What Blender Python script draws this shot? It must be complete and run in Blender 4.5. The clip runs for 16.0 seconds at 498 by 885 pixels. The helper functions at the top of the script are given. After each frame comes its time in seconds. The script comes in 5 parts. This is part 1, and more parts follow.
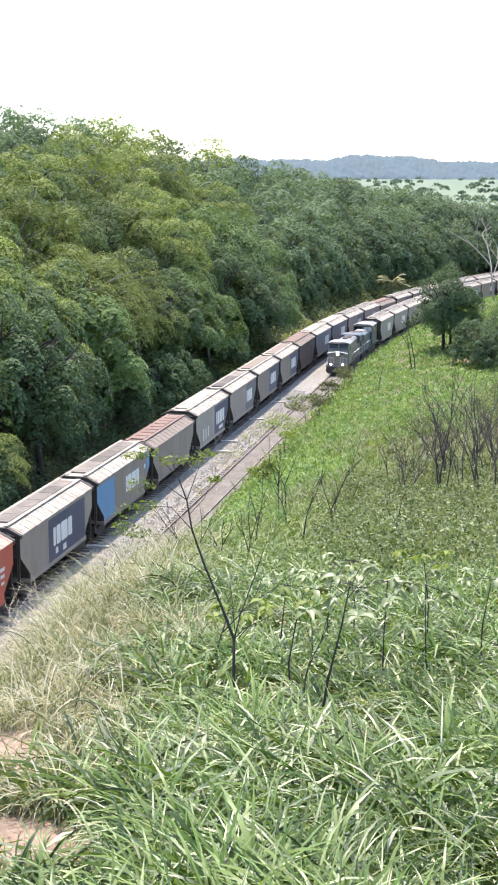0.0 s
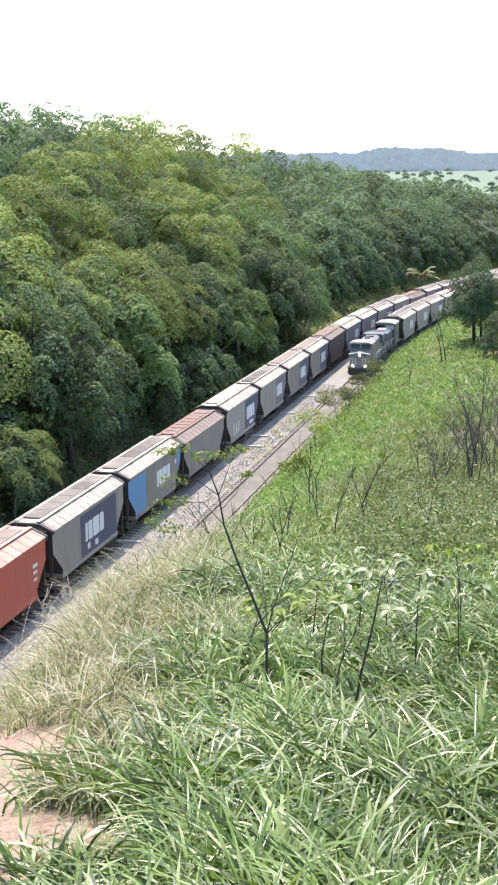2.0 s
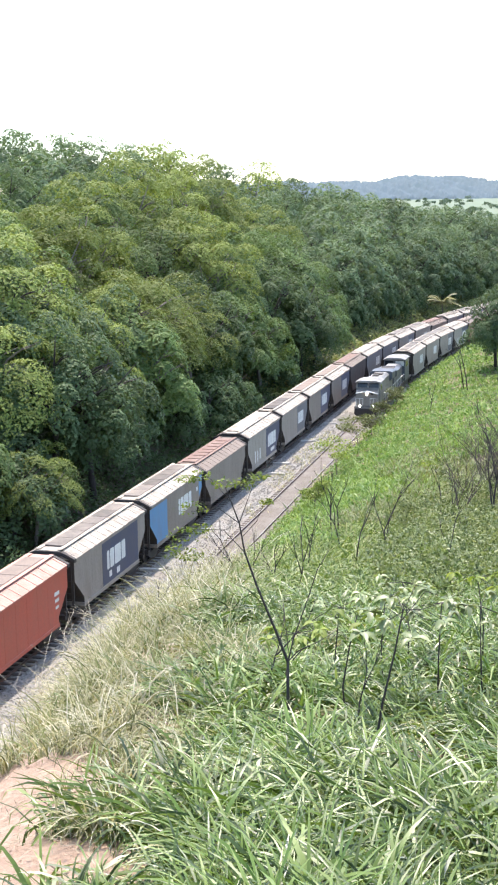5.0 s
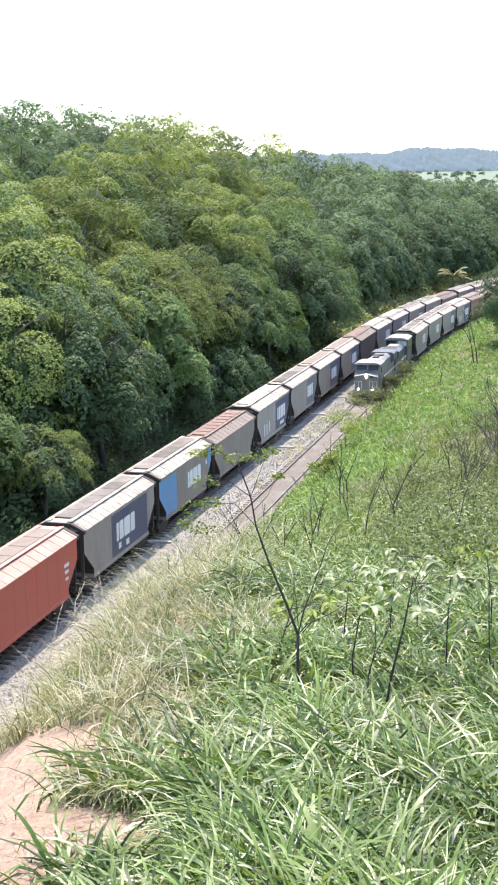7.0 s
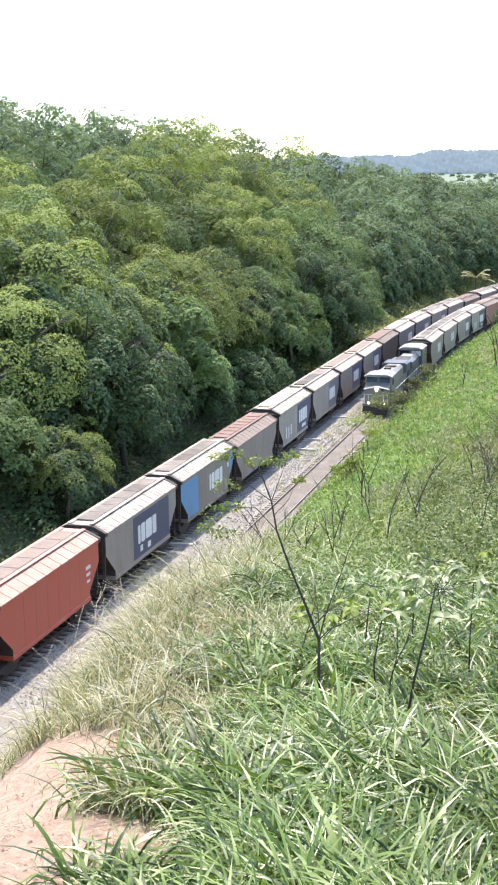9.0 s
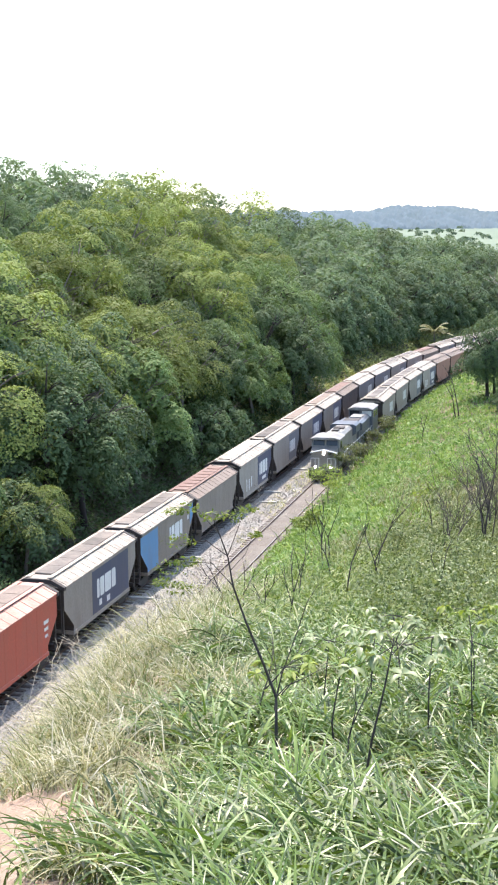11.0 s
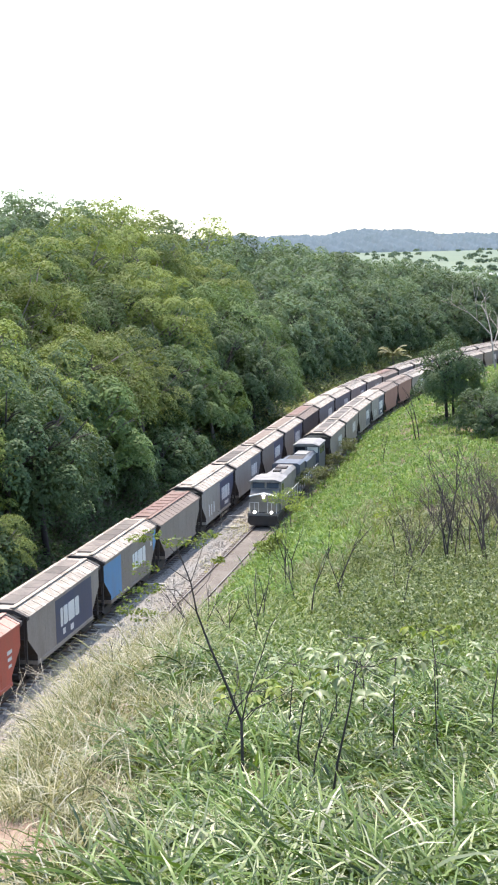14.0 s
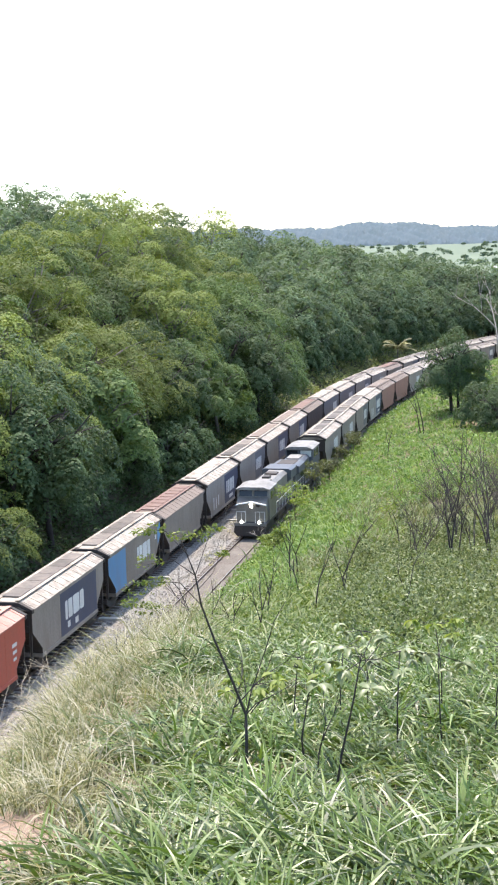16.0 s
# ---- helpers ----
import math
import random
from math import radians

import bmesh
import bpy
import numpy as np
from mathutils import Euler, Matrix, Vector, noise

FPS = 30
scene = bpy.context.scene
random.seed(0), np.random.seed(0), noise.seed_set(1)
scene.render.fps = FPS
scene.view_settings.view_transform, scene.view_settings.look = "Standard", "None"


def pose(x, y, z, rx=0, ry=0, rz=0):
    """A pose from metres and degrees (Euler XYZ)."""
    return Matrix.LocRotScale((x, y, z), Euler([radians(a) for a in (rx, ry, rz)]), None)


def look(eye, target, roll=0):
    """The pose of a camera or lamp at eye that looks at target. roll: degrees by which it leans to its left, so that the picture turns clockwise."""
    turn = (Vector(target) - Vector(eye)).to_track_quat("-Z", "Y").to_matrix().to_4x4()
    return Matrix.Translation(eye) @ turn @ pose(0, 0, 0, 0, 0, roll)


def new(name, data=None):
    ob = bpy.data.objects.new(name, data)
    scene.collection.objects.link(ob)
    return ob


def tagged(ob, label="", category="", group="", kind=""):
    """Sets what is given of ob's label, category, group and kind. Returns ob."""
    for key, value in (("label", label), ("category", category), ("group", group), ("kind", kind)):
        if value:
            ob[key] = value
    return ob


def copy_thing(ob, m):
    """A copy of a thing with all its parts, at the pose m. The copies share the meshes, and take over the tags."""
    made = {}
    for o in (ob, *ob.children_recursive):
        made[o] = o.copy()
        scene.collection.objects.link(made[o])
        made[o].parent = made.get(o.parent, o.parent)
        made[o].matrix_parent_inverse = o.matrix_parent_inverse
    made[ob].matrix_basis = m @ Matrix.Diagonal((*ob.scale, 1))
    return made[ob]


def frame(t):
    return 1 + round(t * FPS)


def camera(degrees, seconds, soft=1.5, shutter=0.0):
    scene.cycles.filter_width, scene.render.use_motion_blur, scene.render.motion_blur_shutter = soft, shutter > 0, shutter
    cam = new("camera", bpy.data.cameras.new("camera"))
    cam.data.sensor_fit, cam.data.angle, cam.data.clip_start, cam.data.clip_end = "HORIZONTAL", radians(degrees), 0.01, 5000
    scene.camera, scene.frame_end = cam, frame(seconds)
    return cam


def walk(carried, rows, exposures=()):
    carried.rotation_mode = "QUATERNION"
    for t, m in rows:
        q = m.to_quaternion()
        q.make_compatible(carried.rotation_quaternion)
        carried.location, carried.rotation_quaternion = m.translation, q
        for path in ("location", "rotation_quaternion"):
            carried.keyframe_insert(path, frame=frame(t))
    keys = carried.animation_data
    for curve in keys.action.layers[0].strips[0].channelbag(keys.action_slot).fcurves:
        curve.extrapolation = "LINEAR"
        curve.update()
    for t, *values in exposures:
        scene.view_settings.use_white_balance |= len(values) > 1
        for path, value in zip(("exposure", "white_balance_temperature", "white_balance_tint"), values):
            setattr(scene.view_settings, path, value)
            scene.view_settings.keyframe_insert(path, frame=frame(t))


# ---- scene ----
# --- camera and its path -------------------------------------------------
EYE_H = 21.43
cam = camera(23.02, 16.0, soft=2.1)


def aim(t, ex, ey, ez, turn, tilt, lean):
    """A camera row: sway of the eye in metres, turn from +y towards +x, tilt below the horizon, lean."""
    eye = Vector((ex, ey, EYE_H + ez))
    a, b = radians(turn), radians(tilt)
    way = Vector((math.sin(a) * math.cos(b), math.cos(a) * math.cos(b), -math.sin(b)))
    return t, look(eye, eye + way * 50, lean)


walk(cam, [
    aim(0, -0.005, 0.126, -0.048, -12.170, 11.392, 0.354),
    aim(0.5, 0.008, 0.084, -0.033, -12.778, 11.631, -0.255),
    aim(1, -0.007, 0.114, -0.043, -13.609, 11.501, -0.281),
    aim(1.5, -0.008, 0.099, -0.038, -13.592, 11.722, -0.268),
    aim(2, -0.007, 0.092, -0.034, -13.621, 11.648, -0.366),
    aim(2.5, -0.011, 0.097, -0.039, -14.283, 11.674, -0.492),
    aim(3, -0.008, 0.105, -0.043, -14.584, 10.950, -0.679),
    aim(3.5, -0.014, 0.091, -0.041, -14.925, 10.937, -0.803),
    aim(4, -0.011, 0.085, -0.039, -14.746, 10.734, -0.889),
    aim(4.2, -0.007, 0.096, -0.038, -14.707, 10.487, -0.838),
    aim(6.3, 0.007, 0.011, -0.004, -14.948, 10.365, -0.219),
    aim(6.5, -0.005, -0.007, 0.002, -15.478, 10.824, -0.462),
    aim(7, -0.000, -0.001, 0.000, -15.076, 11.615, -0.483),
    aim(7.5, 0.007, -0.023, 0.008, -15.937, 11.962, -0.687),
    aim(8, -0.010, 0.008, -0.006, -16.307, 11.581, -0.591),
    aim(8.2, -0.019, 0.018, -0.011, -16.315, 11.652, -0.551),
    aim(10.3, -0.007, 0.232, -0.010, -15.577, 10.110, -0.695),
    aim(10.5, -0.005, 0.211, -0.010, -15.201, 9.782, -0.367),
    aim(11, 0.002, 0.211, -0.010, -14.238, 9.060, -0.331),
    aim(11.5, 0.024, 0.161, 0.011, -11.987, 8.864, -0.368),
    aim(12, 0.031, 0.120, 0.015, -11.806, 8.701, -0.657),
    aim(12.5, 0.042, 0.096, 0.024, -11.832, 8.059, -0.999),
    aim(13, 0.032, 0.139, 0.008, -12.131, 7.992, -1.120),
    aim(13.5, 0.033, 0.129, 0.015, -12.406, 7.810, -1.127),
    aim(14, 0.032, 0.133, 0.013, -12.408, 7.927, -1.125),
    aim(14.5, 0.037, 0.138, 0.012, -12.408, 7.885, -1.099),
    aim(15, 0.027, 0.147, 0.008, -12.496, 7.737, -1.045),
    aim(15.5, 0.053, 0.081, 0.026, -12.567, 7.711, -1.084),
    aim(16, 0.039, 0.108, 0.020, -12.631, 8.234, -1.128),
], exposures=[(0, 1.68), (2, 1.68), (3.5, 1.73), (6.5, 1.76), (10.5, 1.8), (12, 1.68), (14, 1.58), (16, 1.56)])

# --- world, sun, exposure ------------------------------------------------
SUN_ELEV, SUN_TURN = radians(66), radians(-20)   # turn from +y towards +x
world = bpy.data.worlds.new("sky")
scene.world = world
world.use_nodes = True
wn = world.node_tree
sky = wn.nodes.new("ShaderNodeTexSky")
sky.sky_type = "NISHITA"
sky.sun_disc = False
sky.sun_elevation, sky.sun_rotation = SUN_ELEV, SUN_TURN
sky.air_density, sky.dust_density, sky.ozone_density = 1.0, 1.2, 1.0
wn.nodes["Background"].inputs[1].default_value = 0.15
wn.links.new(sky.outputs[0], wn.nodes["Background"].inputs[0])
sun = new("sun", bpy.data.lights.new("sun", "SUN"))
sun.data.energy, sun.data.angle, sun.data.color = 2.6, radians(0.6), (1.0, 0.905, 0.80)
way_to_sun = Vector((math.sin(SUN_TURN) * math.cos(SUN_ELEV), math.cos(SUN_TURN) * math.cos(SUN_ELEV), math.sin(SUN_ELEV)))
sun.matrix_world = look(way_to_sun * 100, (0, 0, 0))


# --- materials -----------------------------------------------------------
def node_mat(name):
    m = bpy.data.materials.new(name)
    m.use_nodes = True
    return m, m.node_tree.nodes, m.node_tree.links, m.node_tree.nodes["Principled BSDF"]


def ramp(nodes, links, fac, stops):
    r = nodes.new("ShaderNodeValToRGB")
    while len(r.color_ramp.elements) < len(stops):
        r.color_ramp.elements.new(0.5)
    for e, (p, c) in zip(r.color_ramp.elements, stops):
        e.position, e.color = p, (*c, 1)
    links.new(fac, r.inputs[0])
    return r.outputs[0]


def noise_tex(nodes, links, scale, detail=4.0, rough=0.6, space="Object", stretch=None):
    co = nodes.new("ShaderNodeTexCoord")
    n = nodes.new("ShaderNodeTexNoise")
    n.inputs["Scale"].default_value, n.inputs["Detail"].default_value, n.inputs["Roughness"].default_value = scale, detail, rough
    out = co.outputs[space]
    if stretch:
        mp = nodes.new("ShaderNodeMapping")
        mp.inputs["Scale"].default_value = stretch
        links.new(out, mp.inputs[0])
        out = mp.outputs[0]
    links.new(out, n.inputs["Vector"])
    return n.outputs["Fac"]


def mix(nodes, links, fac, a, b, mode="MIX"):
    x = nodes.new("ShaderNodeMix")
    x.data_type, x.blend_type = "RGBA", mode
    for v, i in ((fac, 0), (a, 6), (b, 7)):
        if isinstance(v, (int, float)):
            x.inputs[i].default_value = v
        elif isinstance(v, tuple):
            x.inputs[i].default_value = (*v, 1)
        else:
            links.new(v, x.inputs[i])
    return x.outputs[2]


def bump(nodes, links, bsdf, fac, strength, dist):
    b = nodes.new("ShaderNodeBump")
    b.inputs["Strength"].default_value, b.inputs["Distance"].default_value = strength, dist
    links.new(fac, b.inputs["Height"])
    links.new(b.outputs[0], bsdf.inputs["Normal"])


def worn(name, a, b, dirt, rough=0.6, metal=0.0, fine=9.0, coarse=0.7, streak=True, spread=0.5, vary=0.0):
    """Paint, stone or rust: two tones, coarse dirt, vertical streaks, slight relief."""
    m, n, l, p = node_mat(name)
    f = noise_tex(n, l, fine, 6.0)
    col = mix(n, l, ramp(n, l, f, [(0.35, (0, 0, 0)), (0.7, (1, 1, 1))]), a, b)
    g = noise_tex(n, l, coarse, 5.0, 0.65, stretch=(1, 1, 0.35) if streak else None)
    col = mix(n, l, ramp(n, l, g, [(0.42, (0, 0, 0)), (0.75, (spread,) * 3)]), col, dirt)
    if vary:
        inf, mr, hs = n.new("ShaderNodeObjectInfo"), n.new("ShaderNodeMapRange"), n.new("ShaderNodeHueSaturation")
        mr.inputs[3].default_value, mr.inputs[4].default_value = 1 - vary, 1 + 2 * vary
        l.new(inf.outputs["Random"], mr.inputs[0])
        l.new(mr.outputs[0], hs.inputs["Value"])
        l.new(col, hs.inputs["Color"])
        col = hs.outputs[0]
    l.new(col, p.inputs["Base Color"])
    p.inputs["Roughness"].default_value, p.inputs["Metallic"].default_value = rough, metal
    bump(n, l, p, f, 0.25, 0.01)
    return m


def leafy(name, tones, translucent=0.35, rough=0.55, gloss=0.3):
    """Leaves and blades: a tone for each piece, light passing through."""
    m, n, l, p = node_mat(name)
    geo = n.new("ShaderNodeNewGeometry")
    inf = n.new("ShaderNodeObjectInfo")
    col = ramp(n, l, geo.outputs["Random Per Island"], tones)
    big = noise_tex(n, l, 0.6, 3.0)
    col = mix(n, l, ramp(n, l, big, [(0.3, (0.7,) * 3), (0.7, (1.0,) * 3)]), (0, 0, 0), col)
    hs = n.new("ShaderNodeHueSaturation")
    mr = n.new("ShaderNodeMapRange")
    mr.inputs[3].default_value, mr.inputs[4].default_value = 0.72, 1.32
    l.new(inf.outputs["Random"], mr.inputs[0])
    l.new(mr.outputs[0], hs.inputs["Value"])
    l.new(col, hs.inputs["Color"])
    col = hs.outputs[0]
    l.new(col, p.inputs["Base Color"])
    p.inputs["Roughness"].default_value = rough
    p.inputs["Specular IOR Level"].default_value = gloss
    tr = n.new("ShaderNodeBsdfTranslucent")
    l.new(mix(n, l, 1.0, col, (1.0, 1.0, 0.55), "MULTIPLY"), tr.inputs[0])
    mx = n.new("ShaderNodeMixShader")
    mx.inputs[0].default_value = translucent
    l.new(p.outputs[0], mx.inputs[1])
    l.new(tr.outputs[0], mx.inputs[2])
    l.new(mx.outputs[0], n["Material Output"].inputs[0])
    return m


M = {}
M["side_grey"] = worn("side_grey", (0.33, 0.29, 0.255), (0.26, 0.23, 0.20), (0.16, 0.12, 0.09), 0.6)
M["side_brown"] = worn("side_brown", (0.285, 0.24, 0.20), (0.215, 0.18, 0.15), (0.125, 0.09, 0.062), 0.7)
M["side_pale"] = worn("side_pale", (0.37, 0.34, 0.30), (0.29, 0.26, 0.23), (0.15, 0.118, 0.088), 0.6)
M["side_red"] = worn("side_red", (0.52, 0.10, 0.06), (0.43, 0.085, 0.055), (0.30, 0.12, 0.08), 0.5)
M["side_brick"] = worn("side_brick", (0.36, 0.17, 0.125), (0.28, 0.135, 0.10), (0.20, 0.12, 0.09), 0.65)
M["side_dark"] = worn("side_dark", (0.055, 0.04, 0.04), (0.035, 0.028, 0.03), (0.09, 0.05, 0.035), 0.7)
M["side_blue"] = worn("side_blue", (0.045, 0.06, 0.125), (0.04, 0.05, 0.10), (0.10, 0.095, 0.10), 0.5)
M["sky_blue"] = worn("sky_blue", (0.07, 0.26, 0.52), (0.10, 0.27, 0.46), (0.16, 0.18, 0.20), 0.5)
M["side_steel"] = worn("side_steel", (0.17, 0.17, 0.19), (0.13, 0.13, 0.15), (0.11, 0.09, 0.08), 0.6)
M["roof_cream"] = worn("roof_cream", (0.50, 0.44, 0.365), (0.30, 0.25, 0.205), (0.13, 0.098, 0.075), 0.7, fine=3.2, coarse=0.9, streak=False, spread=1.0)
M["roof_red"] = worn("roof_red", (0.52, 0.30, 0.24), (0.42, 0.22, 0.17), (0.30, 0.13, 0.09), 0.7, streak=False, spread=0.7)
M["roof_rust"] = worn("roof_rust", (0.24, 0.185, 0.15), (0.17, 0.13, 0.105), (0.10, 0.075, 0.06), 0.8, streak=False)
M["hatch_dark"] = worn("hatch_dark", (0.10, 0.085, 0.073), (0.065, 0.055, 0.048), (0.20, 0.165, 0.135), 0.75, coarse=1.6, streak=False, vary=0.45)
M["hatch_red"] = worn("hatch_red", (0.20, 0.115, 0.09), (0.15, 0.085, 0.07), (0.26, 0.20, 0.16), 0.75, streak=False)
M["steel_dark"] = worn("steel_dark", (0.05, 0.042, 0.038), (0.035, 0.03, 0.028), (0.09, 0.06, 0.045), 0.75)
M["white_paint"] = worn("white_paint", (0.78, 0.78, 0.76), (0.66, 0.66, 0.64), (0.42, 0.39, 0.35), 0.6, spread=0.4)
M["loco_grey"] = worn("loco_grey", (0.24, 0.22, 0.195), (0.18, 0.165, 0.145), (0.10, 0.082, 0.066), 0.5)
M["loco_blue"] = worn("loco_blue", (0.085, 0.095, 0.115), (0.065, 0.072, 0.09), (0.13, 0.12, 0.11), 0.5)
M["loco_roof"] = worn("loco_roof", (0.30, 0.285, 0.265), (0.19, 0.18, 0.17), (0.10, 0.085, 0.075), 0.6, fine=4.0, streak=False, spread=0.9)
M["rail_steel"] = worn("rail_steel", (0.10, 0.06, 0.045), (0.15, 0.09, 0.065), (0.05, 0.035, 0.03), 0.6, streak=False)
M["rail_head"] = worn("rail_head", (0.32, 0.29, 0.27), (0.24, 0.21, 0.19), (0.14, 0.09, 0.07), 0.4, metal=0.7, streak=False)
M["sleeper"] = worn("sleeper", (0.11, 0.085, 0.07), (0.075, 0.06, 0.05), (0.15, 0.12, 0.10), 0.85, streak=False)
M["bark_dark"] = worn("bark_dark", (0.045, 0.036, 0.03), (0.03, 0.024, 0.02), (0.08, 0.07, 0.06), 0.85, streak=False)
M["bark_grey"] = worn("bark_grey", (0.20, 0.175, 0.15), (0.13, 0.11, 0.09), (0.07, 0.055, 0.045), 0.85, streak=False)
M["wood_pale"] = worn("wood_pale", (0.42, 0.38, 0.33), (0.32, 0.29, 0.25), (0.2, 0.17, 0.14), 0.85, streak=False)
M["concrete"] = worn("concrete", (0.5, 0.48, 0.45), (0.4, 0.38, 0.35), (0.25, 0.22, 0.2), 0.85, streak=False)

glass_m, gn, gl, gp = node_mat("cab_glass")
gp.inputs["Base Color"].default_value = (0.02, 0.024, 0.028, 1)
gp.inputs["Roughness"].default_value = 0.08
M["cab_glass"] = glass_m
lamp_m, ln_, ll_, lp_ = node_mat("headlight_glow")
lp_.inputs["Base Color"].default_value = (0.9, 0.9, 0.85, 1)
lp_.inputs["Emission Color"].default_value = (1, 0.97, 0.88, 1)
lp_.inputs["Emission Strength"].default_value = 3.0
M["headlight_glow"] = lamp_m

M["leaf_forest"] = leafy("leaf_forest", [(0.0, (0.10, 0.16, 0.05)), (0.5, (0.125, 0.19, 0.06)), (1.0, (0.16, 0.22, 0.078))], 0.32, 0.6, 0.2)
M["leaf_lime"] = leafy("leaf_lime", [(0.0, (0.175, 0.235, 0.058)), (0.5, (0.215, 0.27, 0.07)), (1.0, (0.26, 0.30, 0.09))], 0.32, 0.6, 0.2)
M["leaf_deep"] = leafy("leaf_deep", [(0.0, (0.085, 0.14, 0.06)), (0.5, (0.11, 0.172, 0.075)), (1.0, (0.145, 0.21, 0.095))], 0.34, 0.6, 0.2)
# far trees: greens lightened and blued to carry the haze of distance
M["leaf_distant_haze"] = leafy("leaf_distant_haze", [(0.0, (0.115, 0.175, 0.09)), (0.5, (0.145, 0.21, 0.11)), (1.0, (0.19, 0.25, 0.14))], 0.36, 0.6, 0.2)
M["leaf_dry"] = leafy("leaf_dry", [(0.0, (0.15, 0.17, 0.06)), (0.6, (0.23, 0.235, 0.09)), (1.0, (0.32, 0.29, 0.14))])
M["blade_green"] = leafy("blade_green", [(0.0, (0.032, 0.055, 0.010)), (0.35, (0.085, 0.14, 0.022)), (0.68, (0.165, 0.24, 0.045)), (0.9, (0.29, 0.345, 0.14)), (1.0, (0.52, 0.51, 0.38))], 0.28, 0.42, 0.55)
M["blade_straw"] = leafy("blade_straw", [(0.0, (0.11, 0.125, 0.04)), (0.3, (0.28, 0.29, 0.11)), (0.6, (0.50, 0.465, 0.255)), (0.85, (0.70, 0.64, 0.46)), (1.0, (0.82, 0.77, 0.63))], 0.32, 0.5, 0.35)
M["blade_fresh"] = leafy("blade_fresh", [(0.0, (0.08, 0.145, 0.025)), (0.5, (0.145, 0.225, 0.045)), (1.0, (0.24, 0.305, 0.095))], 0.32, 0.42, 0.5)
M["blade_bank"] = leafy("blade_bank", [(0.0, (0.06, 0.10, 0.015)), (0.4, (0.13, 0.19, 0.03)), (0.75, (0.22, 0.28, 0.06)), (1.0, (0.42, 0.43, 0.22))], 0.34, 0.45, 0.4)
M["leaf_silver"] = leafy("leaf_silver", [(0.0, (0.17, 0.225, 0.085)), (0.5, (0.28, 0.34, 0.15)), (1.0, (0.42, 0.46, 0.26))], 0.34, 0.42, 0.5)
M["blade_thatch"] = leafy("blade_thatch", [(0.0, (0.13, 0.10, 0.07)), (0.5, (0.26, 0.215, 0.155)), (1.0, (0.44, 0.39, 0.30))], 0.15, 0.7, 0.3)
M["leaf_weed"] = leafy("leaf_weed", [(0.0, (0.10, 0.165, 0.035)), (0.5, (0.18, 0.26, 0.075)), (1.0, (0.33, 0.39, 0.17))], 0.4, 0.45, 0.4)
M["leaf_field"] = leafy("leaf_field", [(0.0, (0.085, 0.165, 0.04)), (0.5, (0.165, 0.27, 0.075)), (1.0, (0.29, 0.375, 0.15))], 0.42, 0.5, 0.3)
# pasture trees: haze painted in as a flat greyed green
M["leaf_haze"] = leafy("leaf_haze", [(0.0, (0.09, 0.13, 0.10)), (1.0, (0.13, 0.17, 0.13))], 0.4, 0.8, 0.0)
M["leaf_scrub"] = leafy("leaf_scrub", [(0.0, (0.07, 0.10, 0.028)), (0.4, (0.19, 0.245, 0.08)), (0.8, (0.34, 0.385, 0.17)), (1.0, (0.46, 0.48, 0.27))], 0.34, 0.5, 0.4)
M["leaf_young"] = leafy("leaf_young", [(0.0, (0.13, 0.20, 0.035)), (0.5, (0.23, 0.30, 0.06)), (1.0, (0.35, 0.39, 0.11))], 0.42)
M["leaf_olive"] = leafy("leaf_olive", [(0.0, (0.10, 0.125, 0.045)), (0.5, (0.16, 0.185, 0.07)), (1.0, (0.25, 0.255, 0.12))], 0.35)
M["leaf_verge"] = leafy("leaf_verge", [(0.0, (0.13, 0.18, 0.055)), (0.5, (0.24, 0.275, 0.10)), (1.0, (0.36, 0.35, 0.18))], 0.35)
M["blade_field"] = leafy("blade_field", [(0.0, (0.11, 0.19, 0.03)), (0.5, (0.19, 0.29, 0.06)), (1.0, (0.30, 0.37, 0.13))], 0.4, 0.45, 0.4)
M["blade_dull"] = leafy("blade_dull", [(0.0, (0.13, 0.18, 0.045)), (0.5, (0.23, 0.285, 0.085)), (0.85, (0.36, 0.37, 0.17)), (1.0, (0.42, 0.37, 0.23))], 0.35, 0.5, 0.4)
M["bark_twig"] = worn("bark_twig", (0.085, 0.065, 0.055), (0.055, 0.042, 0.036), (0.13, 0.11, 0.095), 0.85, streak=False)
M["straw_stem"] = worn("straw_stem", (0.52, 0.46, 0.36), (0.42, 0.36, 0.27), (0.3, 0.24, 0.17), 0.85, streak=False)


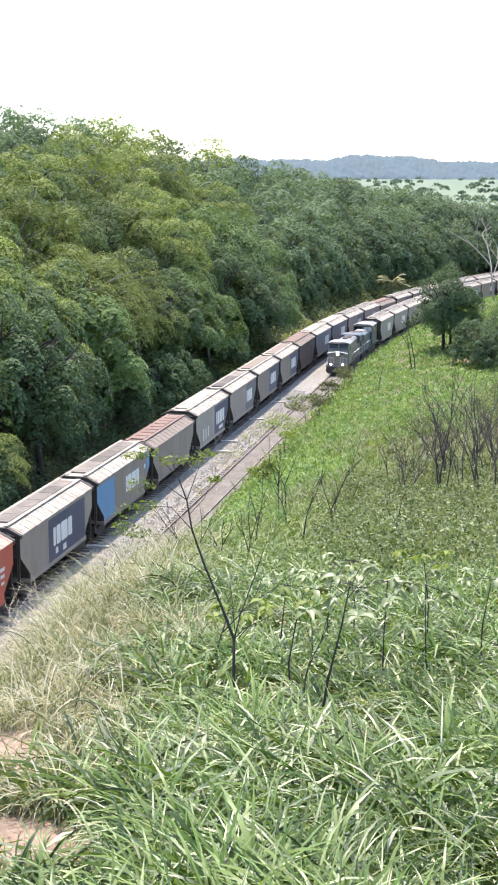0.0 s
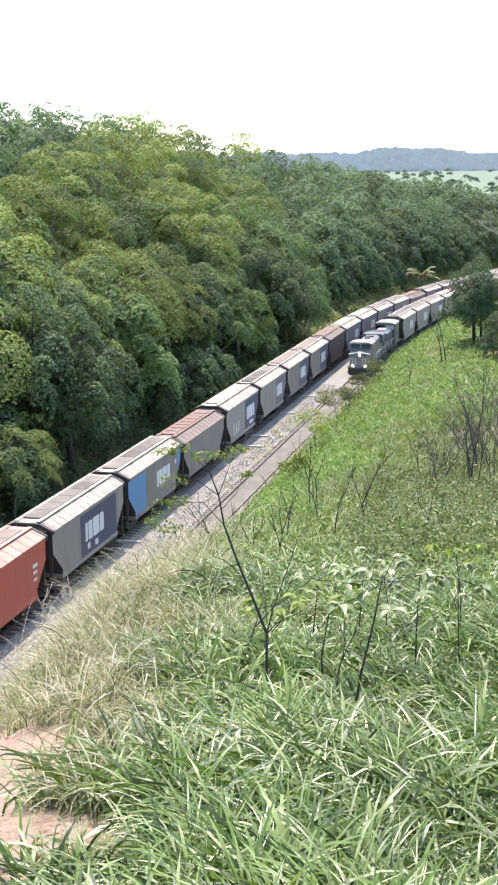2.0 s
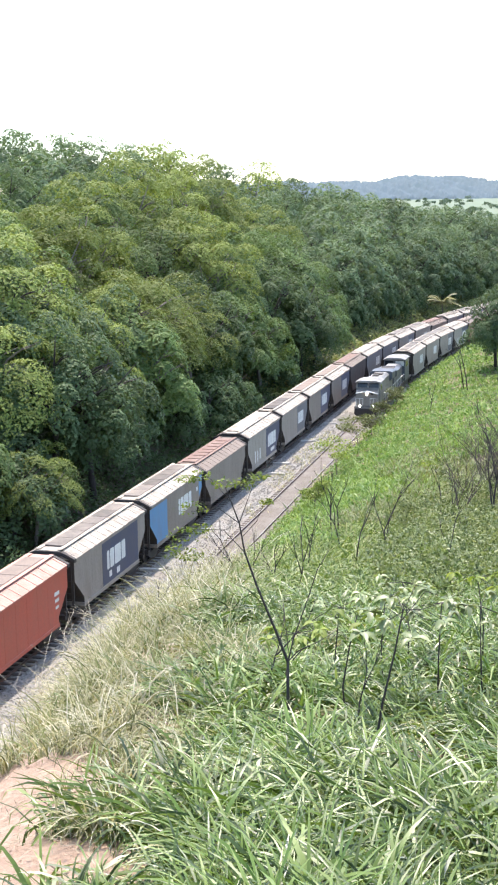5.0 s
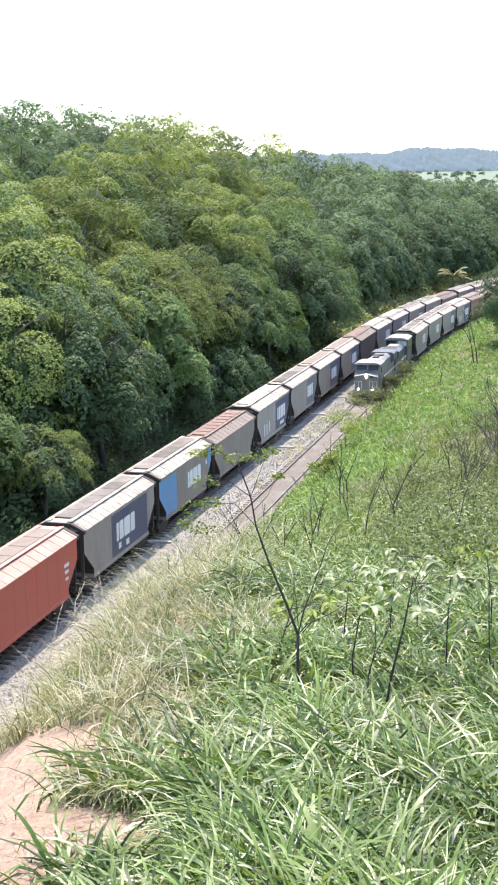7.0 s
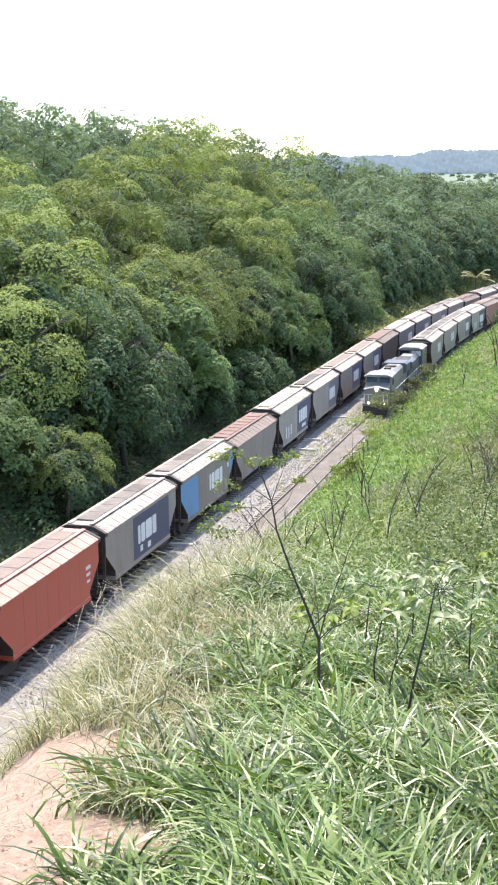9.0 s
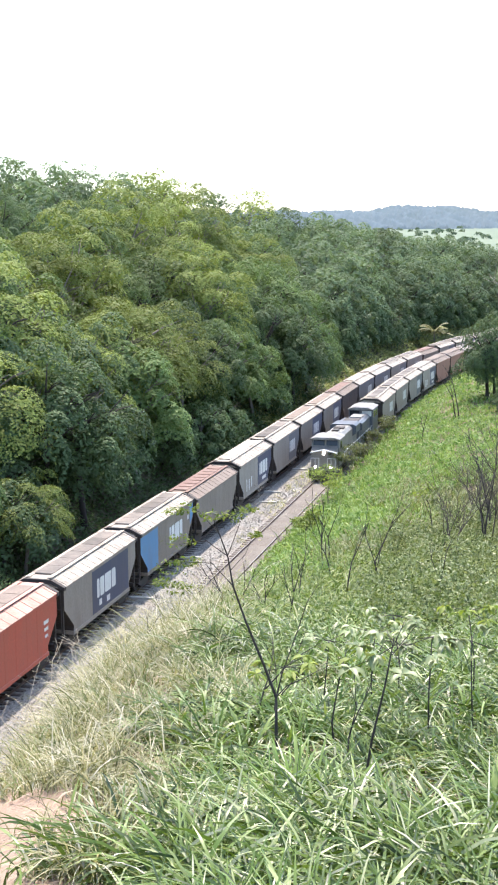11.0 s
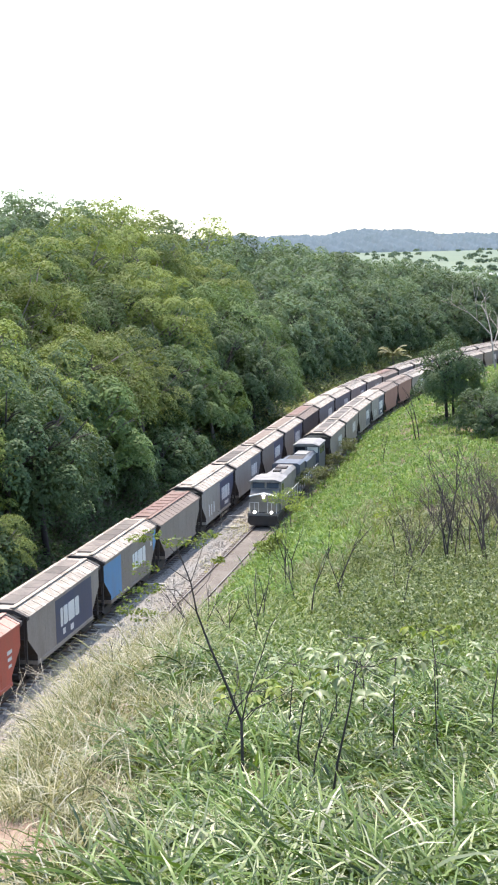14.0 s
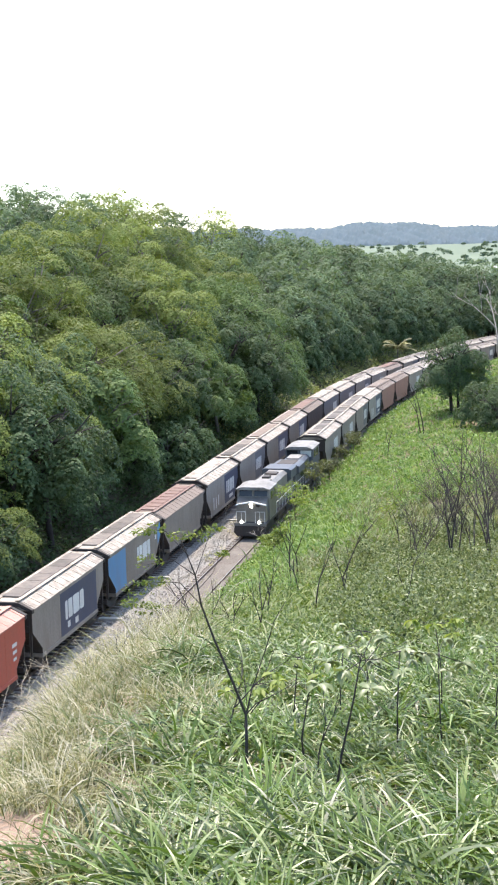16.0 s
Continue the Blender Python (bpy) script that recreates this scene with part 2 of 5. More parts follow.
def ground_mat():
    m, n, l, p = node_mat("ground_soil")
    fine = noise_tex(n, l, 3.0, 8.0, 0.7)
    big = noise_tex(n, l, 0.25, 4.0)
    dirt = mix(n, l, fine, (0.10, 0.075, 0.04), (0.22, 0.17, 0.09))
    green = mix(n, l, fine, (0.035, 0.055, 0.015), (0.085, 0.11, 0.035))
    col = mix(n, l, ramp(n, l, big, [(0.45, (0, 0, 0)), (0.6, (1, 1, 1))]), dirt, green)
    # bare reddish earth on the side towards the cutting
    pos = n.new("ShaderNodeTexCoord")
    xyz = n.new("ShaderNodeSeparateXYZ")
    l.new(pos.outputs["Object"], xyz.inputs[0])
    ya = n.new("ShaderNodeMath")
    ya.operation = "MULTIPLY_ADD"
    ya.inputs[1].default_value, ya.inputs[2].default_value = 0.30, 0.2
    l.new(xyz.outputs[1], ya.inputs[0])
    side = n.new("ShaderNodeMath")
    side.operation = "ADD"
    l.new(xyz.outputs[0], side.inputs[0])
    l.new(ya.outputs[0], side.inputs[1])
    wob = n.new("ShaderNodeMath")
    wob.operation = "MULTIPLY_ADD"
    wob.inputs[1].default_value = 3.0
    l.new(noise_tex(n, l, 0.8, 5.0), wob.inputs[0])
    l.new(side.outputs[0], wob.inputs[2])
    mask = n.new("ShaderNodeMapRange")
    mask.inputs[1].default_value, mask.inputs[2].default_value = 1.9, 1.1
    l.new(wob.outputs[0], mask.inputs[0])
    near = n.new("ShaderNodeMapRange")
    near.inputs[1].default_value, near.inputs[2].default_value = 30.0, 22.0
    l.new(xyz.outputs[1], near.inputs[0])
    both = n.new("ShaderNodeMath")
    both.operation = "MULTIPLY"
    l.new(mask.outputs[0], both.inputs[0])
    l.new(near.outputs[0], both.inputs[1])
    clod = noise_tex(n, l, 9.0, 9.0, 0.8)
    earth = mix(n, l, ramp(n, l, clod, [(0.35, (0, 0, 0)), (0.65, (1, 1, 1))]), (0.27, 0.175, 0.12), (0.50, 0.355, 0.26))
    col = mix(n, l, both.outputs[0], col, earth)
    l.new(col, p.inputs["Base Color"])
    p.inputs["Roughness"].default_value = 0.95
    bump(n, l, p, clod, 0.9, 0.05)
    return m


def two_tone(name, a, b, c, scale, rough=0.95, relief=0.05):
    m, n, l, p = node_mat(name)
    f = noise_tex(n, l, scale, 8.0, 0.75)
    g = noise_tex(n, l, scale * 0.08, 4.0)
    col = mix(n, l, ramp(n, l, f, [(0.35, (0, 0, 0)), (0.65, (1, 1, 1))]), a, b)
    col = mix(n, l, ramp(n, l, g, [(0.45, (0, 0, 0)), (0.65, (0.8,) * 3)]), col, c)
    l.new(col, p.inputs["Base Color"])
    p.inputs["Roughness"].default_value = rough
    bump(n, l, p, f, 0.9, relief)
    return m


M["ground_soil"] = ground_mat()
M["forest_floor"] = two_tone("forest_floor", (0.045, 0.04, 0.02), (0.09, 0.075, 0.04), (0.05, 0.07, 0.02), 2.0)
M["ballast"] = two_tone("ballast", (0.13, 0.122, 0.11), (0.40, 0.38, 0.35), (0.25, 0.22, 0.19), 7.0, relief=0.1)
M["soil_red"] = two_tone("soil_red", (0.095, 0.08, 0.066), (0.20, 0.17, 0.145), (0.20, 0.18, 0.155), 6.0)
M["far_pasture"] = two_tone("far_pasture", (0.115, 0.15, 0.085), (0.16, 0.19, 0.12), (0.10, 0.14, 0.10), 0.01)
# ridge woods: the blue of distance haze is painted into these greens
M["far_woods_haze"] = two_tone("far_woods_haze", (0.050, 0.085, 0.10), (0.075, 0.105, 0.125), (0.060, 0.095, 0.125), 0.02)


# --- mesh helpers ----------------------------------------------------------
def part(name, bm, material, parent=None, label=""):
    me = bpy.data.meshes.new(name)
    if isinstance(bm, tuple):
        me.from_pydata(*bm)
        if not name.startswith(("rail", "ballast", "trackbed", "earth")):
            me.polygons.foreach_set("use_smooth", np.ones(len(me.polygons), bool))
    else:
        bm.to_mesh(me)
        bm.free()
    me.materials.append(M[material])
    ob = new(name, me)
    if parent is not None:
        ob.parent = parent
    if label:
        tagged(ob, label)
    return ob


def empty(name):
    ob = new(name)
    ob.empty_display_size = 0.5
    return ob


def box(bm, x0, x1, y0, y1, z0, z1, bev=0.0):
    m = Matrix.LocRotScale(((x0 + x1) / 2, (y0 + y1) / 2, (z0 + z1) / 2), None, (x1 - x0, y1 - y0, z1 - z0))
    vs = bmesh.ops.create_cube(bm, size=1, matrix=m)["verts"]
    if bev:
        es = list({e for v in vs for e in v.link_edges})
        bmesh.ops.bevel(bm, geom=es, offset=bev, segments=1, affect="EDGES", profile=0.5)
    return vs


def boxes(*dims, bev=0.0):
    bm = bmesh.new()
    for d in dims:
        box(bm, *d, bev=bev)
    return bm


def prism(bm, outline, axis, a, b):
    """Closed outline of 2D points, stretched along axis from a to b."""
    def p3(u, v, w):
        return (w, u, v) if axis == "x" else (u, w, v)
    A = [bm.verts.new(p3(u, v, a)) for u, v in outline]
    B = [bm.verts.new(p3(u, v, b)) for u, v in outline]
    n = len(outline)
    bm.faces.new(A)
    bm.faces.new(B[::-1])
    for i in range(n):
        bm.faces.new((A[i], B[i], B[(i + 1) % n], A[(i + 1) % n]))
    bmesh.ops.recalc_face_normals(bm, faces=bm.faces[:])
    return bm


def tube(verts, faces, pts, radii, sides=5):
    """Adds a tapered tube along pts to the lists."""
    base = len(verts)
    for i, (p, r) in enumerate(zip(pts, radii)):
        d = (pts[min(i + 1, len(pts) - 1)] - pts[max(i - 1, 0)]).normalized()
        u = d.cross(Vector((0.31, 0.95, 0.05))).normalized()
        v = d.cross(u)
        for k in range(sides):
            a = 2 * math.pi * k / sides
            verts.append(p + (u * math.cos(a) + v * math.sin(a)) * r)
    for i in range(len(pts) - 1):
        for k in range(sides):
            a, b = base + i * sides + k, base + i * sides + (k + 1) % sides
            faces.append((a, b, b + sides, a + sides))
    faces.append(tuple(base + (len(pts) - 1) * sides + k for k in range(sides)))


# --- the line of the tracks --------------------------------------------------
X0, BEND, CURVE, GAP = -26.27, 149.2, 0.00202, 5.49   # left track, start and curvature of the bend, track spacing
R_BEND = 1 / CURVE


def along(s, u=0.0):
    """Point and heading at s metres along the line, u metres to the right of the left track."""
    if s < BEND:
        return X0 + u, s, 0.0
    a = (s - BEND) * CURVE
    return X0 + R_BEND - (R_BEND - u) * math.cos(a), BEND + (R_BEND - u) * math.sin(a), a


def on_track(s, u=0.0, z=0.0):
    x, y, a = along(s, u)
    return pose(x, y, z, 0, 0, -math.degrees(a))


def line_coords(x, y):
    """(s, u) of a place: numpy arrays."""
    dx, dy = x - (X0 + R_BEND), y - BEND
    a = np.arctan2(dy, -dx)
    bent = y > BEND
    return np.where(bent, BEND + a * R_BEND, y), np.where(bent, R_BEND - np.hypot(dx, dy), x - X0)


# --- ground --------------------------------------------------------------------
def smooth(a, b, t):
    t = np.clip((t - a) / (b - a), 0, 1)
    return t * t * (3 - 2 * t)


def soft_min(a, b, k):
    h = np.clip(0.5 + 0.5 * (b - a) / k, 0, 1)
    return b * (1 - h) + a * h - k * h * (1 - h)


def bumps(x, y):
    return 0.5 * np.sin(x * 0.9 + 1.3 * np.sin(y * 0.37)) * np.sin(y * 0.7 + np.sin(x * 0.5)) + 0.3 * np.sin(x * 1.9 + y * 1.1) * np.sin(y * 1.7 - x * 0.6)


RIDGE_Y = np.array([-40, 0, 6.7, 12, 20, 35, 60, 90, 140, 200, 300])
RIDGE_Z = np.array([21.0, 18.6, 17.1, 16.0, 14.5, 10.8, 6.3, 3.4, 2.8, 3.5, 6.0])
FOOT = 6.9


def height(x, y):
    x, y = np.asarray(x, float), np.asarray(y, float)
    s, u = line_coords(x, y)
    # right bank
    ridge = np.interp(y, RIDGE_Y, RIDGE_Z) + 0.07 * np.maximum(0, x + 2)
    m = np.interp(s, [0, 14, 20, 28, 45, 62, 100, 140, 200], [1.2, 1.17, 1.2, 1.26, 1.05, 0.75, 0.5, 0.42, 0.4])
    right = soft_min(ridge, np.maximum(u - FOOT, 0) * m - 0.25, 2.0)
    right = np.where(u > FOOT, np.maximum(right, -0.25), -0.25)
    right = right + 0.25 * bumps(x, y) * smooth(FOOT, FOOT + 3, u)
    # wooded slope
    top = np.interp(s, [0, 140, 190, 260, 330, 500], [24, 25, 25.6, 18.8, 10.5, 7])
    left = soft_min(top, (-u - 4.0) * 0.52, 5.0)
    left = np.maximum(left, -0.25) + 0.8 * bumps(x * 0.3, y * 0.3) * smooth(5, 12, -u)
    z = np.where(u > 1.5, right, np.where(u < -4.0, left, -0.25))
    # far country
    d = np.hypot(x, y)
    far = np.interp(d, [330, 600, 1000, 1400, 2300, 3600, 5000], [5, 10, 19, 29, 54, 60, 60])
    w = smooth(300, 520, d)
    return z * (1 - w) + far * w


def grid_mesh(xs, ys, lift=0.0):
    X, Y = np.meshgrid(xs, ys)
    Z = height(X, Y) + lift
    vs = np.stack([X, Y, Z], -1).reshape(-1, 3)
    n, r = len(xs), len(ys)
    i = (np.arange(r - 1)[:, None] * n + np.arange(n - 1)[None]).ravel()
    return vs.tolist(), [], np.stack([i, i + 1, i + n + 1, i + n], 1).tolist()


def stretch_axis(core0, core1, step, far0, far1):
    a = list(np.arange(core0, core1, step))
    g, v = step, core1
    while v < far1:
        a.append(v)
        g *= 1.12
        v += g
    a.append(far1)
    g, v = step, core0 - step
    b = []
    while v > far0:
        b.append(v)
        g *= 1.12
        v -= g
    return sorted(b + [far0] + a)


ground = part("ground", grid_mesh(stretch_axis(-45, 12, 0.75, -2400, 2400), stretch_axis(-6, 160, 0.8, -400, 4300)), "ground_soil")
ground.data.materials.append(M["forest_floor"])
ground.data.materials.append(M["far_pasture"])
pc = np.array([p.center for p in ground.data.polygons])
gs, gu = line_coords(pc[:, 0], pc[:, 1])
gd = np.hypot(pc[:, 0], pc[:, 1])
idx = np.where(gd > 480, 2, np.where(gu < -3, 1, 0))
ground.data.polygons.foreach_set("material_index", idx.astype(np.int32))
ground.data.polygons.foreach_set("use_smooth", np.ones(len(idx), bool))
tagged(ground, "grassy railway cutting of reddish soil with wooded slope", "ground", kind="structure")


# --- ballast, rails, sleepers ----------------------------------------------------
def ribbon(profile, s0, s1, ds, closed=False):
    """Sweeps a profile of (u, z) along the line."""
    ss = np.arange(s0, s1 + 0.01, ds)
    vs, fs, n = [], [], len(profile)
    for s in ss:
        for u, z in profile:
            x, y, _ = along(s, u)
            vs.append((x, y, z))
    for i in range(len(ss) - 1):
        for k in range(n if closed else n - 1):
            a, b = i * n + k, i * n + (k + 1) % n
            fs.append((a, b, b + n, a + n))
    return vs, [], fs


def ballast_bed():
    ob = part("ballast", ribbon([(-3.6, -0.5), (-2.2, -0.16), (2.3, -0.16), (3.6, -0.24), (4.1, -0.2), (4.4, -0.17)], 20, 420, 2.0), "ballast")
    tagged(ob, "grey crushed stone ballast under the tracks", "ballast", kind="structure")
    ob2 = part("trackbed", ribbon([(4.4, -0.172), (5.5, -0.1), (6.5, -0.13), (7.6, -0.3)], 20, 420, 2.0), "soil_red")
    tagged(ob2, "brown earth and stone between worn rails", "trackbed", kind="structure")
    # loose stones
    rng = np.random.default_rng(3)
    vs, fs = [], []
    for _ in range(9000):
        s, u = rng.uniform(45, 135), rng.uniform(1.3, 4.5)
        x, y, _a = along(s, u)
        r = rng.uniform(0.03, 0.09)
        b = len(vs)
        z = -0.17 - 0.04 * max(0, u - 2.3)
        q = rng.uniform(0.6, 1.3, 6) * r
        vs += [(x + q[0], y, z), (x, y + q[1], z), (x - q[2], y, z), (x, y - q[3], z), (x, y, z + q[4])]
        fs += [(b, b + 1, b + 4), (b + 1, b + 2, b + 4), (b + 2, b + 3, b + 4), (b + 3, b, b + 4)]
    tagged(part("ballast_stones", (vs, [], fs), "ballast"), "loose grey ballast stones beside the track", "stones", kind="stuff")


ballast_bed()


def railway_track(u0, label, ties, sunk=0.0):
    track = empty("railway_track")
    for side in (-0.8, 0.8):
        u = u0 + side
        part("rail", ribbon([(u - 0.07, -0.15), (u - 0.012, -0.12), (u - 0.012, -0.045), (u - 0.036, -0.04), (u - 0.036, -0.005),
                             (u + 0.036, -0.005), (u + 0.036, -0.04), (u + 0.012, -0.045), (u + 0.012, -0.12), (u + 0.07, -0.15)], 20, 420, 2.0, True), "rail_steel", track)
        part("rail_head", ribbon([(u - 0.03, 0.0), (u + 0.03, 0.0)], 20, 420, 2.0), "rail_head", track, "worn bright running surface")
    tie = boxes((-1.35, 1.35, -0.12, 0.12, -0.3, -0.115), bev=0.015)
    me = bpy.data.meshes.new("sleeper")
    tie.to_mesh(me)
    tie.free()
    me.materials.append(M["sleeper"])
    rng = random.Random(5)
    for i in range(ties):
        ob = new("sleeper", me)
        ob.parent = track
        ob.matrix_basis = on_track(42 + i * 0.6, u0 + rng.uniform(-0.04, 0.04), rng.uniform(-0.012, 0.012) - sunk) @ pose(0, 0, 0, 0, 0, rng.uniform(-1.2, 1.2))
    return tagged(track, label, "railway track", "railway tracks")


railway_track(0.0, "railway track with dark timber sleepers under standing wagons", 260)
railway_track(GAP, "worn railway track half buried in brown earth", 150, 0.025)


# --- hopper wagons -----------------------------------------------------------------
PITCH, FIRST = 12.22, 57.79          # wagon spacing and the gap before the first grey wagon
HALF = 5.62                          # half length of the body
SILL, EAVE, CROWN, WIDE = 0.92, 3.75, 4.22, 1.45


def wheelset(parent, y, r=0.42, axle=True):
    """Two wheels on an axle, turning about its own centre."""
    ax = empty("axle")
    ax.parent = parent
    ax.matrix_basis = pose(0, y, r)
    for sx in (-0.8, 0.8):
        bm = bmesh.new()
        bmesh.ops.create_cone(bm, cap_ends=True, segments=18, radius1=r, radius2=r, depth=0.12, matrix=pose(sx, 0, 0, 0, 90, 0))
        bmesh.ops.create_cone(bm, cap_ends=True, segments=12, radius1=r * 0.45, radius2=r * 0.35, depth=0.2, matrix=pose(sx, 0, 0, 0, 90, 0))
        part("wheel", bm, "steel_dark", ax)
    bm = bmesh.new()
    bmesh.ops.create_cone(bm, cap_ends=True, segments=8, radius1=0.08, radius2=0.08, depth=1.9, matrix=pose(0, 0, 0, 0, 90, 0))
    part("shaft", bm, "steel_dark", ax)
    return ax


def bogie(parent, y):
    bm = bmesh.new()
    for sx in (-1, 1):
        prism(bm, [(y - 1.15, 0.55), (y - 0.9, 0.66), (y - 0.35, 0.66), (y, 0.72), (y + 0.35, 0.66), (y + 0.9, 0.66), (y + 1.15, 0.55), (y + 0.9, 0.38), (y + 0.4, 0.2), (y - 0.4, 0.2), (y - 0.9, 0.38)], "x", sx * 1.02 - 0.09, sx * 1.02 + 0.09)
    box(bm, -1.1, 1.1, y - 0.2, y + 0.2, 0.35, 0.75)
    part("bogie_frame", bm, "steel_dark", parent, "dark cast bogie frame")


def side_outline(inset=1.25, knee=2.55, low=1.35, e=EAVE):
    h = HALF
    return [(-h, e), (-h, knee), (-h + inset, low), (-h + inset, SILL + 0.12), (h - inset, SILL + 0.12), (h - inset, low), (h, knee), (h, e)]


def logo_bars(parent, y0, y1, z0, z1, x):
    """The owner's mark as four plain white blocks."""
    a = y0
    for w in (0.14, 0.22, 0.33, 0.22):
        w *= (y1 - y0)
        bm = bmesh.new()
        box(bm, x, x + 0.008, a, a + w - 0.09, z0, z1)
        bmesh.ops.bevel(bm, geom=[e for e in bm.edges if abs(e.verts[0].co.x - e.verts[1].co.x) > 0.004], offset=0.12, segments=3, affect="EDGES", profile=0.5)
        part("mark", bm, "white_paint", parent, "plain white painted block")
        a += w + 0.02


def hopper(side, roof, hatch, label, panel=None, panel2=None, logo=None, low=False, marks=(), ax_list=None):
    """A covered hopper wagon. Panels and marks: (material, from, to) along the body, seen on its right side."""
    w = empty("hopper_wagon")
    e = EAVE - (0.25 if low else 0)
    bm = bmesh.new()
    prism(bm, side_outline(e=e), "x", -WIDE + 0.03, WIDE - 0.03)
    body = part("body", bm, side, w)
    # end faces get the dark material: shade of the open ends put into colour
    body.data.materials.append(M["steel_dark"])
    for f in body.data.polygons:
        f.material_index = 1 if abs(f.normal.y) > 0.3 else 0
    # outside stiffening: sill, top rail, corner posts, a few thin seams
    part("sill", boxes((-WIDE, WIDE, -HALF + 1.2, HALF - 1.2, SILL - 0.1, SILL + 0.119), bev=0.02), side, w)
    for sx in (-1, 1):
        part("top_rail", boxes((sx * (WIDE - 0.028), sx * (WIDE + 0.03), -HALF, HALF, e - 0.16, e - 0.02)) if sx > 0 else boxes((-WIDE - 0.03, -WIDE + 0.028, -HALF, HALF, e - 0.16, e - 0.02)), side, w)
    bm = boxes((-0.012, -0.004, -0.02, 0.02, SILL + 0.15, e - 0.17))
    first = part("seam", bm, side, w)
    first.matrix_basis = pose(WIDE - 0.022, -HALF + 1.25 + (2 * HALF - 2.5) / 7, 0)
    for i in range(2, 7):
        ob = new("seam", first.data)
        ob.parent = w
        ob.matrix_basis = pose(WIDE - 0.022, -HALF + 1.25 + i * (2 * HALF - 2.5) / 7, 0)
    # roof
    r = bmesh.new()
    c = CROWN - (0.2 if low else 0)
    prism(r, [(-WIDE - 0.06, e), (-WIDE - 0.06, e + 0.05), (-0.75, c - 0.06), (-0.5, c), (0.5, c), (0.75, c - 0.06), (WIDE + 0.06, e + 0.05), (WIDE + 0.06, e)], "y", -HALF - 0.08, HALF + 0.08)
    roof_ob = part("roof", r, roof, w, "dusty ribbed roof")
    rib = bmesh.new()
    prism(rib, [(-WIDE - 0.05, e + 0.04), (-WIDE - 0.05, e + 0.07), (-0.75, c - 0.035), (0.75, c - 0.035), (WIDE + 0.05, e + 0.07), (WIDE + 0.05, e + 0.04), (0.75, c - 0.065), (-0.75, c - 0.065)], "y", -0.03, 0.03)
    first = part("rib", rib, roof, roof_ob)
    for i in range(13):
        ob = first if i == 0 else new("rib", first.data)
        ob.parent = roof_ob
        ob.matrix_basis = pose(0, -HALF + 0.35 + i * (2 * HALF - 0.7) / 12, 0)
    for sy in (-1, 1):
        cap = bmesh.new()
        y0 = sy * (HALF + 0.02)
        prism(cap, [(-WIDE - 0.07, e - 0.12), (-WIDE - 0.07, e + 0.075), (-0.75, c - 0.03), (0.75, c - 0.03), (WIDE + 0.07, e + 0.075), (WIDE + 0.07, e - 0.12), (0.75, c - 0.24), (-0.75, c - 0.24)], "y", y0 - 0.13, y0 + 0.13)
        part("roof_end", cap, "steel_dark", roof_ob, "dark roof end beam")
    n_h = 8 if low else 6
    for i in range(n_h):
        y0 = -HALF + 0.7 + i * (2 * HALF - 1.4) / n_h
        y1 = y0 + (2 * HALF - 1.4) / n_h - (0.22 if low else 0.07)
        hw = 0.52
        part("hatch", boxes((-hw, hw, y0, y1, c - 0.02, c + 0.1), bev=0.02), hatch, roof_ob, "long loading hatch lid" if i == 0 else "")
    for sx in (-1, 1):
        part("walkway", boxes((sx * 0.62 - 0.13, sx * 0.62 + 0.13, -HALF, HALF, c + 0.03, c + 0.06)), roof if not low else hatch, roof_ob)
    # underframe, ends, ladders
    part("underframe", boxes((-0.25, 0.25, -HALF - 0.1, HALF + 0.1, 0.78, 1.02), (-1.3, 1.3, -HALF - 0.1, -HALF + 0.15, 0.75, 1.0), (-1.3, 1.3, HALF - 0.15, HALF + 0.1, 0.75, 1.0)), "steel_dark", w)
    part("discharge_hopper", boxes((-0.9, 0.9, -2.6, -1.4, 0.35, SILL), (-0.9, 0.9, -0.6, 0.6, 0.35, SILL), (-0.9, 0.9, 1.4, 2.6, 0.35, SILL), bev=0.15), "steel_dark", w)
    for sy in (-1, 1):
        for sx in (-1, 1):
            part("end_post", boxes((sx * 1.3 - 0.05, sx * 1.3 + 0.05, sy * (HALF - 0.06) - 0.05, sy * (HALF - 0.06) + 0.05, 0.99, 2.62)), "steel_dark", w)
        bm = bmesh.new()
        for z in np.arange(1.2, 3.6, 0.34):
            box(bm, 0.75, 1.25, sy * (HALF + 0.06) - 0.015, sy * (HALF + 0.06) + 0.015, z, z + 0.03)
        for x in (0.75, 1.25):
            box(bm, x - 0.015, x + 0.015, sy * (HALF + 0.06) - 0.02, sy * (HALF + 0.06) + 0.02, 1.0, 3.75)
        part("ladder", bm, "steel_dark", w)
        part("coupler", boxes((-0.14, 0.14, min(sy * 5.6, sy * 6.11), max(sy * 5.6, sy * 6.11), 0.78, 0.99), bev=0.03), "steel_dark", w)
        bogie(w, sy * 4.15)
        for d in (-0.88, 0.88):
            ax = wheelset(w, sy * 4.15 + d)
            if ax_list is not None:
                ax_list.append(ax)
    x = WIDE - 0.026
